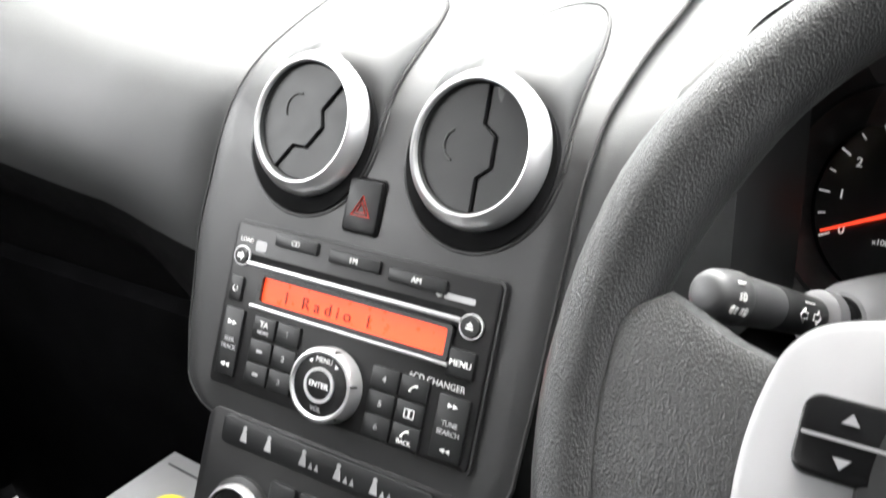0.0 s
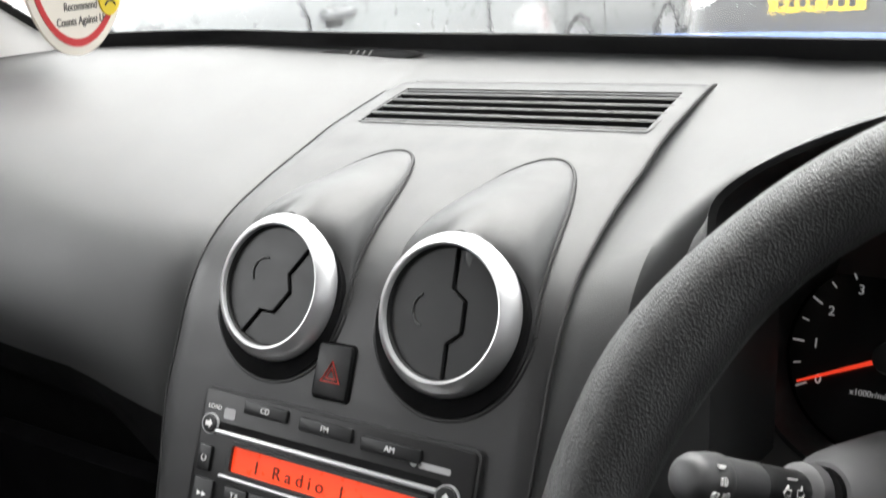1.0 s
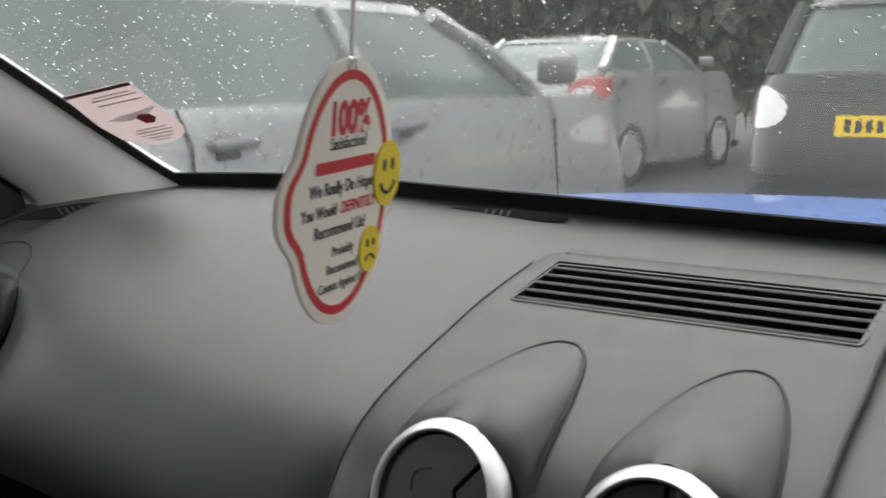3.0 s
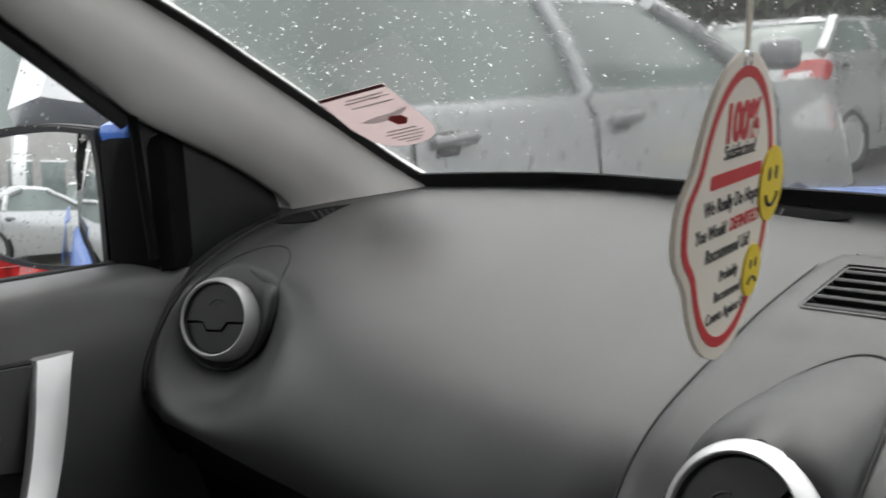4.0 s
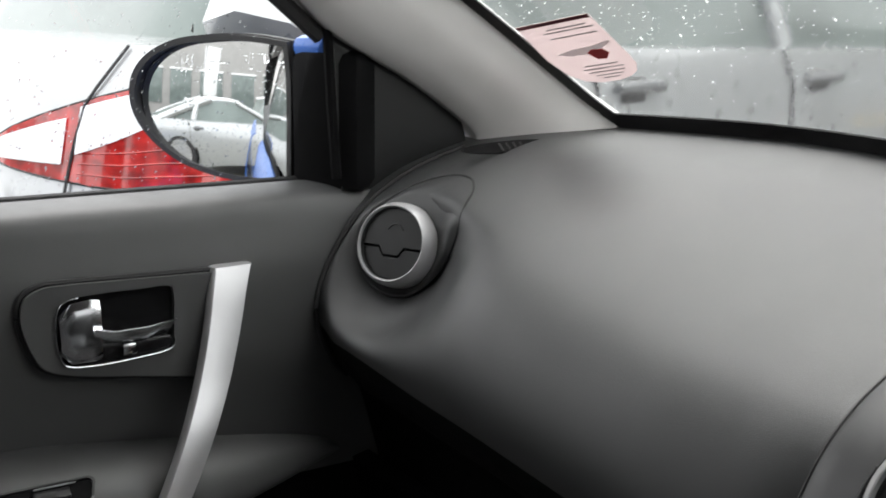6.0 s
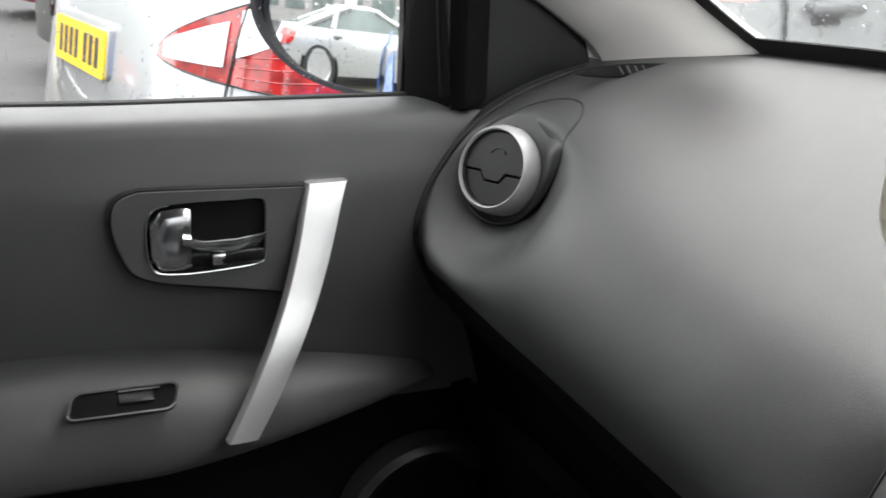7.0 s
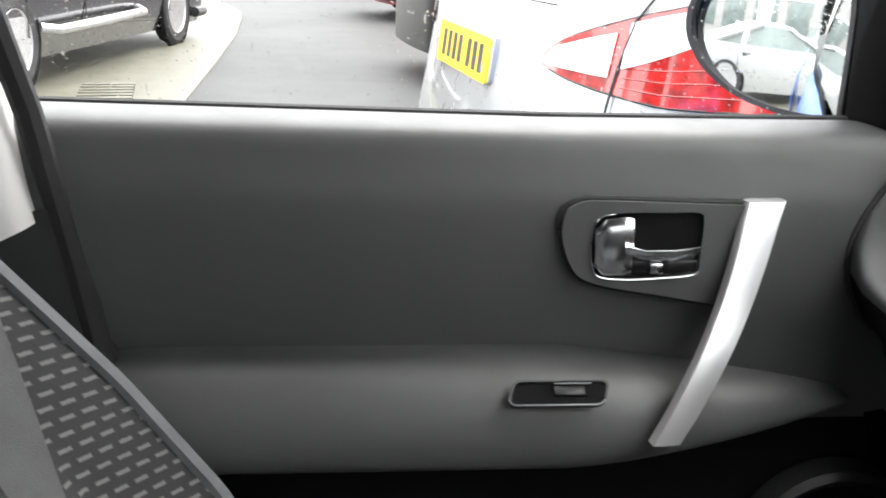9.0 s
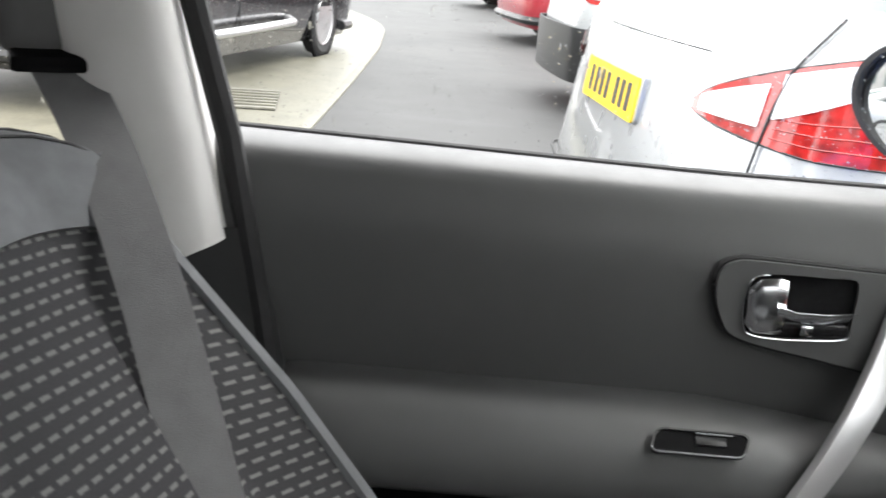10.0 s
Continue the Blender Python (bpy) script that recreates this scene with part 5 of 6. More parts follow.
bpillar = tagged(part("middle_pillar", thick(grid(rows), 0.008), PILLAR), "pale grey plastic middle pillar trim", "pillar", kind="structure")
rows = [[Vector((x + dx, y + dy, z)) for dx, dy in ((-0.03, 0.025), (0.0, 0.01), (0.018, -0.05), (0.0, -0.14), (-0.03, -0.15))] for x, y, z in ((-0.72, -1.085, 1.06), (-0.725, -1.065, 0.98), (-0.72, -1.02, 0.85), (-0.715, -0.99, 0.7), (-0.71, -0.98, 0.36))]
lower_pillar = tagged(part("lower_pillar", thick(grid(rows), 0.008), DARK), "dark plastic lower pillar trim", "pillar", kind="structure")
bpillar.matrix_world = lower_pillar.matrix_world = SIDEM
strip = part("door_weatherstrip", tube([(-0.675, -1.150, 1.60), (-0.702, -1.080, 1.35), (-0.722, -1.030, 1.16), (-0.728, -0.995, 1.0), (-0.718, -0.965, 0.85), (-0.71, -0.93, 0.6)], 0.014, 8), RUBBER, door)
tagged(part("rear_door_trim", block(pose(-0.74, -1.75, 0.80), (0.03, 1.15, 0.86), 0.01), PAD), "dark rear door trim", "car door", kind="structure")
tagged(part("far_side_trim", block(pose(0.755, -0.95, 0.76), (0.03, 2.3, 0.82), 0.01), PAD), "dark trim of the doors on the driver's side", "wall", kind="structure")
tagged(part("far_pillar", block(pose(0.69, -1.16, 1.36, 0, -12, 0), (0.05, 0.12, 0.45), 0.015), PILLAR), "pale grey plastic middle pillar trim", "pillar", kind="structure")
tagged(part("rear_pillar", block(pose(-0.66, -2.2, 1.4, 0, 10), (0.05, 0.4, 0.45), 0.02), PILLAR), "pale grey rear pillar trim", "pillar", kind="structure")
tagged(part("rear_pillar", block(pose(0.66, -2.2, 1.4, 0, -10), (0.05, 0.4, 0.45), 0.02), PILLAR), "pale grey rear pillar trim", "pillar", kind="structure")

# ---- the passenger's seat ----
seat = thing("passenger_seat", "front seat in black cloth with pale dashes and grey bolsters", "car seat")
SEATX = -0.385
# the front edge of the bolster beside the door
SEAT_EDGE_Z, SEAT_EDGE_Y = (0.55, 0.66, 0.838, 0.94, 1.072, 1.26), (-0.50, -0.545, -0.647, -0.725, -0.845, -0.965)


def uv_from(ob, fn):
    uv = ob.data.uv_layers.new(name="UVMap")
    for lp in ob.data.loops:
        uv.data[lp.index].uv = fn(ob.data.vertices[lp.vertex_index].co)
    return ob


def slab(us, tt, lift, depth):
    """A cushion over part of the backrest, closed behind."""
    front = [[back_pt(u, t, lift) for u in us] for t in tt]
    rear = [[back_pt(u, t, lift) - Vector((0, 0.871, 0.491)) * depth for u in us] for t in tt]
    return capped(grid([f + r[::-1] for f, r in zip(front, rear)], True))


def back_pt(u, t, lift=0.0):
    """The front of the backrest: u across from -1 to 1, t from its foot to its head."""
    z = 0.59 + 0.645 * t
    edge = float(np.interp(z, SEAT_EDGE_Z, SEAT_EDGE_Y))
    c = Vector((SEATX, edge, z)) - Vector((0, 0.871, 0.491)) * (0.05 * (1 - 0.4 * t))
    hw = 0.235 - 0.05 * max(0, t - 0.8) / 0.2
    n = Vector((0, 0.871, 0.491))
    wing = 0.055 * max(0, (abs(u) - 0.52) / 0.48) ** 1.0 * (1 - 0.4 * t)
    round_ = -0.06 * max(0, t - 0.86) / 0.14 * 0.6 - 0.05 * max(0, abs(u) - 0.95) / 0.05
    return c + Vector((hw * u, 0, 0)) + n * (wing + round_ + lift)


ts = np.linspace(0, 1, 40)
bk = part("backrest", slab(np.linspace(-0.91, 0.91, 34), [t for t in ts if t <= 0.86], 0.0, 0.10), CLOTH, seat, "black cloth with pale dashes")
uv_from(bk, lambda c: ((c.z - 0.66) * -0.15 - c.x, (c.z - 0.66) * 1.15 - c.x * 0.15))
for u0, u1 in ((-1.0, -0.90), (0.90, 1.0)):
    part("bolster", slab(np.linspace(u0, u1, 8), [t * 0.86 for t in ts], 0.006, 0.12), GREYCLOTH, bk, "plain grey cloth bolster")


def band_t(u, v):
    """How far up the backrest the head band lies: v from its lower seam to its top."""
    return (0.828 - 0.05 * u ** 2 - 0.12 * u ** 6) * (1 - v) + (0.96 - 0.02 * u ** 2 - 0.11 * u ** 8) * v


band_us, band_n = np.linspace(-0.98, 0.98, 24), Vector((0, 0.871, 0.491))
band_front = [[back_pt(u, band_t(u, v), 0.006) - band_n * (0.03 * max(0, (v - 0.8) / 0.2) ** 2) for u in band_us] for v in np.linspace(0, 1, 14)]
part("top_band", capped(grid([f + [p - band_n * 0.10 for p in f][::-1] for f in band_front], True)), GREYCLOTH, bk, "plain grey cloth band")
for v in (0.80, 0.90):
    part("seam", tube([back_pt(u, band_t(u, v), 0.006) - band_n * (0.03 * max(0, (v - 0.8) / 0.2) ** 2) for u in np.linspace(-0.95, 0.95, 20)], 0.0016, 6), RUBBER, bk)
rows = [[Vector((SEATX + u * 0.245, y, z + 0.03 * max(0, abs(u) - 0.6) / 0.4)) for u in np.linspace(-1, 1, 21)] for y, z in ((-0.62, 0.60), (-0.52, 0.595), (-0.36, 0.60), (-0.22, 0.61), (-0.17, 0.58), (-0.165, 0.52))]
cu = part("cushion", thick(grid(rows), 0.12), CLOTH, seat)
uv_from(cu, lambda c: (c.x, c.y))
part("headrest", block(pose(SEATX, -1.02, 1.37, -24), (0.25, 0.10, 0.17), 0.04, 5), GREYCLOTH, seat, "plain grey headrest")
for s in (-1, 1):
    part("headrest_post", tube([(SEATX + s * 0.07, -0.97, 1.17), (SEATX + s * 0.07, -1.01, 1.33)], 0.006, 8), CHROME, seat)
part("plinth", block(pose(SEATX, -0.42, 0.42), (0.42, 0.42, 0.16), 0.02), DARK, seat)

belt = thing("seat_belt", "grey webbing seat belt buckled across the empty seat", "seat belt")
bl = smooth_pts([(-0.642, -0.948, 1.215), (-0.632, -0.930, 1.195), (-0.592, -0.890, 1.150), (-0.545, -0.850, 1.095), (-0.505, -0.815, 1.035), (-0.465, -0.783, 0.975), (-0.425, -0.752, 0.915), (-0.37, -0.70, 0.82), (-0.28, -0.62, 0.70), (-0.18, -0.56, 0.64)], 60)
rows = [[p + Vector((-0.50, 0.86, 0.10)) * (0.0265 * k) for k in (-1, -0.94, 0, 0.94, 1)] for p in bl]
part("webbing", thick(grid(rows), 0.0015), WEBBING, belt)
g = part("shoulder_guide", block(pose(-0.652, -0.957, 1.256, 0, 12, 25), (0.05, 0.085, 0.085), 0.020, 4), mat("grey_guide_plastic", (0.10, 0.10, 0.10), 0.6, grain=0.2), belt)
part("guide_slot", block(pose(-0.640, -0.950, 1.213, 0, 12, 25), (0.04, 0.068, 0.016), 0.005), VOID, g)
part("buckle", block(pose(-0.175, -0.555, 0.62, 20), (0.03, 0.02, 0.08), 0.006), DARK, belt)

# ---- driver's seat, behind the camera ----
ds = thing("driver_seat", "driver's seat in black cloth", "car seat")
part("backrest", block(pose(0.40, -1.08, 0.94, -20), (0.48, 0.14, 0.66), 0.05, 4), GREYCLOTH, ds)
part("cushion", block(pose(0.40, -0.70, 0.58), (0.48, 0.5, 0.14), 0.05, 4), GREYCLOTH, ds)
part("plinth", block(pose(0.40, -0.72, 0.43), (0.42, 0.42, 0.19), 0.02), DARK, ds)

# ---- hanging card ----
tag = thing("hanging_card", "cream oval card with a red border and yellow faces", "hanging card")
TM = frame_at((0.1075, -0.2630, 1.2665), (-0.20, 0.977, 0.03), (0.13, 0.0, 0.99)) @ Matrix.Diagonal((0.78, 0.97, 0.97, 1))
# outline: an oval with a round lobe that bulges at one side
out = []
for i in range(72):
    a = i * math.tau / 72
    u, v = 0.0405 * math.cos(a), 0.0465 * math.sin(a)
    lobe = math.exp(-((math.degrees(a) - 182) / 17) ** 4)
    out.append((u * (1 + 0.24 * lobe), v))
part("card", plate(TM, out, 0.0016), CARD, tag, smooth=False)
band_o = [(u * 0.90, v * 0.915) for u, v in out]
band_i = [(u * 0.82, v * 0.845) for u, v in out]
part("red_border", frame_plate(TM @ Matrix.Translation((0, 0, 0.0016)), band_o, band_i, 0.0003), REDINK, tag)


def tm(u, v, w=0.0016):
    return TM @ Matrix.Translation((u, v, w))


text("figure", "100%", 0.0150, tm(0.0005, 0.0260), REDINK, tag, 0.0002, bold=0.0007)
text("word_line", "Satisfaction!", 0.0062, tm(0.001, 0.0180), BLACKINK, tag, 0.0002)
# a plain red bar stands for the dealer's name
part("name_bar", plate(tm(0.0, 0.0105), rrect(0.048, 0.0042, 0.001), 0.0002), REDINK, tag)
text("word_line", "We Really Do Hope", 0.0062, tm(-0.002, 0.0030), BLACKINK, tag, 0.0002, bold=0.00008)
text("word_line", "You Would", 0.0058, tm(-0.0195, -0.0045), BLACKINK, tag, 0.0002, bold=0.00008)
text("word_line", "DEFINITELY", 0.0056, tm(0.0120, -0.0045), REDINK, tag, 0.0002, bold=0.00012)
text("word_line", "Recommend Us!", 0.0062, tm(-0.002, -0.0115), BLACKINK, tag, 0.0002, bold=0.00008)
text("word_line", "Probably", 0.0050, tm(0.001, -0.0195), BLACKINK, tag, 0.0002)
text("word_line", "Recommend", 0.0050, tm(0.0015, -0.0257), BLACKINK, tag, 0.0002)
text("word_line", "Counts Against Us", 0.0050, tm(0.002, -0.0318), BLACKINK, tag, 0.0002)
for cu_, cv_, r, smile in ((0.0355, 0.0040, 0.0120, 1), (0.0235, -0.0225, 0.0085, -1)):
    face = part("yellow_face", plate(tm(cu_, cv_, 0.0012), ellipse(r, r, n=40), 0.0012), YELLOWINK, tag, "smiling yellow disc" if smile > 0 else "frowning yellow disc", smooth=False)
    for s in (-1, 1):
        part("eye", plate(tm(cu_ + s * r * 0.30, cv_ + r * 0.28, 0.0024), ellipse(r * 0.11, r * 0.19, n=16), 0.0002), BLACKINK, face)
    mouth = [tm(cu_ + r * 0.55 * math.cos(a), cv_ + (-0.10 * r if smile > 0 else -0.72 * r) + r * 0.48 * math.sin(a), 0.0025).translation for a in (np.linspace(radians(200), radians(340), 14) if smile > 0 else np.linspace(radians(150), radians(30), 14))]
    part("mouth", tube(mouth, r * 0.05, 6), BLACKINK, face)
part("cord", tube([TM @ Vector((0, 0.044, 0.001)), TM @ Vector((0.0, 0.075, 0.0)), (0.14, -0.262, 1.556)], 0.0008, 6), CARD, tag)
part("eyelet", tube([tm(0.003 * math.cos(a), 0.0435 + 0.003 * math.sin(a), 0.001).translation for a in np.linspace(0, math.tau, 13)[:-1]], 0.0008, 6, True), CHROME, tag)

# ---- permit sticker inside the windscreen ----
sticker = thing("windscreen_sticker", "translucent paper permit with a dark red header and red shield", "sticker")
ku, kv = Vector((0.976, 0.152, 0.158)), Vector((0.123, -0.82, 0.56))
kn = ku.cross(kv).normalized()
KM = Matrix(((ku.x, kv.x, kn.x, -0.582), (ku.y, kv.y, kn.y, 0.165), (ku.z, kv.z, kn.z, 1.273), (0, 0, 0, 1))) @ Matrix.Scale(0.69, 4) @ Matrix.Translation((0, 0, 0.004))
kout = [(-0.078, 0.068), (0.056, 0.068), (0.062, -0.03), (0.061, -0.052), (0.052, -0.068), (0.036, -0.078), (0.012, -0.084), (-0.02, -0.084), (-0.048, -0.076), (-0.068, -0.055), (-0.079, -0.015)]
part("paper", plate(KM, kout[::-1], 0.0006), paper_mat("sticker_paper", (0.66, 0.59, 0.59), 0.75), sticker, smooth=False)
part("header", plate(KM @ Matrix.Translation((-0.011, 0.064, 0.0008)), rrect(0.132, 0.007, 0.001), 0.0003), mat("maroon_print", (0.16, 0.015, 0.03), 0.5), sticker)
for v, w in ((0.050, 0.072), (0.043, 0.090), (0.030, 0.085), (-0.042, 0.060), (-0.050, 0.074), (-0.058, 0.066), (-0.066, 0.050), (-0.073, 0.030)):
    part("text_bar", plate(KM @ Matrix.Translation((0.004, v, 0.0008)), rrect(w, 0.0022, 0.0008), 0.0003), GREYINK, sticker)
part("shield", plate(KM @ Matrix.Translation((0.018, -0.018, 0.0010)), [(-0.018, 0.006), (-0.006, 0.013), (0.012, 0.010), (0.018, 0.0), (0.006, -0.012), (-0.010, -0.010)][::-1], 0.0003), REDINK, sticker)
part("white_swoosh", plate(KM @ Matrix.Translation((0.0, -0.004, 0.0008)), [(-0.052, -0.002), (-0.02, 0.004), (0.02, 0.006), (0.05, 0.012), (0.052, 0.008), (0.03, -0.002), (0.0, -0.010), (-0.03, -0.010)][::-1], 0.0003), paper_mat("white_print_film", (0.85, 0.85, 0.85), 0.7), sticker)

# unseen pane, darkened to hold back light as the driver's body would
drv = tagged(part("driver_window", grid([[Vector((0.755 - 0.09 * t, y, 1.16 + 0.40 * t)) for y in (-1.14, -0.5, 0.05)] for t in (0, 1)]), glass_mat("dimmed_side_glass", (0.25, 0.255, 0.255), 0.2)), "unseen side window darkened in place of the seated driver", "window", kind="structure")
drv.visible_shadow = True
# plain unseen walls close the cabin behind the camera and cut the fill light
tagged(part("rear_screen_wall", block(pose(0, -2.36, 1.45), (1.5, 0.03, 0.4)), CARPET), "unseen dark wall added across the rear end of the cabin", "wall", kind="structure")
tagged(part("far_rear_wall", block(pose(0.72, -1.75, 1.38), (0.03, 1.2, 0.5)), CARPET), "unseen dark wall added along the rear side of the cabin", "wall", kind="structure")
# the dark tint is added to weaken daylight from the rear side
tagged(part("rear_window", grid([[Vector((-0.735 + 0.09 * t, y, 1.15 + 0.42 * t)) for y in (-2.1, -1.7, -1.3)] for t in (0, 1)]), glass_mat("dimmed_rear_glass", (0.3, 0.3, 0.3))), "rear side window darkened to cut the light from behind", "window", kind="structure")


# ---- outside: the level car park ----
OUT = pose(0, 0, 0.10)
ground = tagged(part("ground", grid([[OUT @ Vector((x, y, 0)) for x in (-400, -60, -20, 0, 20, 60, 400)] for y in (-400, -60, -20, 0, 20, 60, 400)]), ASPHALT), "wet grey asphalt of the car park", "ground", kind="structure")


def outline(hw, r, f, c, z, lean=0.0, n=8, bow=0.0):
    """A rounded plan outline from the middle of the tail round by the right-hand side."""
    pts = [(t * (hw - c), r) for t in np.linspace(0, 1, n)]
    pts += [(hw - c + c * math.sin(a), r + c - c * math.cos(a)) for a in np.linspace(0, math.pi / 2, n)[1:]]
    pts += [(hw, r + c + t * (f - r - 2 * c)) for t in np.linspace(0, 1, 3 * n)[1:]]
    pts += [(hw - c + c * math.cos(a), f - c + c * math.sin(a)) for a in np.linspace(0, math.pi / 2, n)[1:]]
    pts += [(t * (hw - c), f) for t in np.linspace(1, 0, n)[1:]]
    pts += [(-x, y) for x, y in pts[-2:0:-1]]
    mid = (r + f) / 2
    pts = [(x, y - bow * max(0, 1 - (x / hw) ** 2) * max(0, 1 - (y - r) / 0.9) if y < mid else y + 0.12 * max(0, 1 - (x / hw) ** 2)) for x, y in pts]
    return [Vector((x, y, z + lean * y)) for x, y in pts]


def car(name, label, L, W, H, paint, m, belt=0.95, tail=None, plate_z=0.0, boot=0.25, hood=1.0, group="", roof_rear=0.15,
        bow=0.05, middle=None, split=False, coupe=False):
    """A parked car, with its tail at the middle of m and its nose along y."""
    c = thing(name, label, "car", group)
    hw = W / 2
    levels = [(0.20, 0.93, 0.10, 0.10, 0.22), (0.34, 0.97, 0.02, 0.03, 0.26), (0.55, 1.0, 0.0, 0.0, 0.30), (0.72, 1.0, 0.03, 0.05, 0.32), (belt - 0.10, 0.985, 0.08, 0.16, 0.34), (belt, 0.955, 0.13, 0.30, 0.36)]
    body_rows = [outline(hw * k, r, L - f, cr, z, -0.012, bow=bow) for z, k, r, f, cr in levels]
    bm = grid([[m @ p for p in row] for row in body_rows], True)
    lid = [m @ Vector((p.x * 0.5, L / 2 + (p.y - L / 2) * 0.55, belt + 0.05 - 0.012 * p.y)) for p in body_rows[-1]]
    grid([[m @ p for p in body_rows[-1]], lid], True, bm=bm)
    bmesh.ops.remove_doubles(bm, verts=bm.verts[:], dist=0.0005)
    body = part("body", capped(bm), paint, c)

    def at(arc, z, side, lift):
        """A point of the body that far round from the middle of the tail, at that height."""
        for (z0, *_), (z1, *_), ra, rb in zip(levels, levels[1:], body_rows, body_rows[1:]):
            if z <= z1 or z1 == levels[-1][0]:
                t = (z - z0) / (z1 - z0)
                break
        row = [a.lerp(b, t) for a, b in zip(ra, rb)]
        d = 0.0
        for a, b in zip(row, row[1:]):
            seg = (b - a).length
            if d + seg >= arc:
                p = a.lerp(b, (arc - d) / seg)
                nrm = Vector((b.y - a.y, a.x - b.x, 0)).normalized() * lift
                return m @ Vector((side * (p.x + nrm.x), p.y + nrm.y, z - 0.012 * p.y + 0.0))
            d += seg
    r0, f0 = 0.13 + boot, L - 0.30 - hood
    gh = [(belt - 0.02, 0.90, r0 - 0.05, f0 + 0.15, 0.30), (belt + (H - belt) * 0.45, 0.85, r0 + roof_rear * 0.5, f0 - 0.25, 0.30), (H - 0.06, 0.77, r0 + roof_rear, f0 - 0.62, 0.28)]
    part("glasshouse", capped(grid([[m @ p for p in outline(hw * k, r, f, cr, z, -0.006)] for z, k, r, f, cr in gh], True)), CARGLASS, c, "tinted windows")
    roof = [(H - 0.075, 0.785, r0 + roof_rear - 0.03, f0 - 0.60, 0.28), (H - 0.04, 0.765, r0 + roof_rear, f0 - 0.66, 0.28), (H - 0.01, 0.62, r0 + roof_rear + 0.18, f0 - 0.85, 0.25), (H, 0.3, r0 + roof_rear + 0.5, f0 - 1.2, 0.15)]
    part("roof", capped(grid([[m @ p for p in outline(hw * k, r, f, cr, z, -0.006)] for z, k, r, f, cr in roof], True)), paint, c)
    for s in (-1, 1):
        for (y0, z0, k0), (y1, z1, k1), w in (((r0 + 0.12, belt - 0.01, 0.905), (r0 + roof_rear + 0.16, H - 0.06, 0.785), 0.15 if split else 0.06), ((f0 + 0.02, belt - 0.02, 0.90), (f0 - 0.75, H - 0.07, 0.785), 0.035),
                                              ((((middle or (r0 + f0) / 2) if not coupe else r0 + 0.75), belt - 0.01, 0.915), (((middle or (r0 + f0) / 2) if not coupe else r0 + 0.95) - 0.10, H - 0.07, 0.79), 0.03 if not coupe else 0.06)):
            part("pillar", tube([m @ Vector((s * hw * k0, y0, z0 - 0.006 * y0)), m @ Vector((s * hw * (k0 + k1) / 2 * 1.012, (y0 + y1) / 2, (z0 + z1) / 2)), m @ Vector((s * hw * k1, y1, z1 - 0.006 * y1))], w, 8), paint, c)
        for y in (L * 0.19 + 0.02, L * 0.80):
            wm = m @ frame_at((s * (hw * 0.985), y, 0.325), (0, s, 0), (0, 0, 1))
            part("arch", revolve(wm, [(0.385, -0.02), (0.37, 0.006), (0.30, 0.0)], 32), VOID, c)
            wh = part("wheel", revolve(wm, [(0.20, -0.12), (0.31, -0.12), (0.325, -0.09), (0.325, 0.0), (0.30, 0.018), (0.235, 0.012), (0.225, 0.0), (0.22, -0.03)], 36), TYRE, c)
            part("rim", revolve(wm, [(0.232, 0.008), (0.228, 0.015), (0.212, 0.008), (0.20, -0.03)], 36), ALLOY, wh)
            part("disc", revolve(wm, [(0.21, -0.04), (0.001, -0.035)], 24), VOID, wh)
            for k in range(5):
                part("spoke", block(wm @ pose(0, 0, 0.0, 0, 0, k * 72) @ Matrix.Translation((0.12, 0, -0.004)), (0.19, 0.046, 0.02), 0.008), ALLOY, wh)
        yd = middle or (r0 + f0) / 2
        for y in ((yd - 0.80, yd + 0.14) if not coupe else (yd - 0.35,)):
            part("door_handle", block(m @ pose(s * hw * 0.995, y, belt - 0.12), (0.05, 0.20, 0.035), 0.014), HANDLE, c)
            part("handle_cup", block(m @ pose(s * hw * 0.987, y - 0.02, belt - 0.13), (0.02, 0.10, 0.07), 0.008), DARK, c)
        for y in ((yd - 0.95, yd - 0.02, f0 + 0.05) if not coupe else (yd - 0.5, f0 + 0.05)):
            part("door_gap", tube([m @ Vector((s * hw * k, y + dy, z - 0.012 * y)) for k, z, dy in ((1.0, 0.36, 0.0), (1.003, 0.62, 0.0), (0.994, belt - 0.1, -0.02), (0.957, belt, -0.04))], 0.005, 5), RUBBER, c)
        mi = part("wing_mirror", block(m @ pose(s * (hw + 0.07), f0 - 0.12, belt + 0.07, 0, 0, s * 10), (0.17, 0.09, 0.13), 0.035, 4), HANDLE, c)
        lo0, hi0 = belt - 0.30, belt - 0.06
        if split:
            a0, a1 = 0.545, 1.20

            def low(q):
                return belt - 0.226 - 0.052 * min(1, q / 0.5) ** 0.8 + 0.10 * max(0, (q - 0.85) / 0.15)

            def high(q):
                return belt - 0.205 + 0.145 * min(1, q / 0.6) ** 0.75
            lamp = part("tail_lamp", grid([[at(a0 + (a1 - a0) * q, low(q) + (high(q) - low(q)) * v, s, 0.008) for v in np.linspace(0, 1, 7)] for q in np.linspace(0, 1, 26)]), REDLENS, c, "red and clear tail lamp")
            part("lamp_surround", tube([at(a0 + (a1 - a0) * q, low(q), s, 0.006) for q in np.linspace(0, 1, 20)] + [at(a0 + (a1 - a0) * q, high(q), s, 0.006) for q in np.linspace(1, 0, 20)], 0.0028, 6, True), DARK, lamp)
            for v_ in (0.12, 0.24, 0.36):
                part("lamp_rib", tube([at(a0 + (a1 - a0) * q, low(q) + (high(q) - low(q)) * v_, s, 0.0085) for q in np.linspace(0.36, 0.90, 14)], 0.0016, 5), REDLENS, lamp)
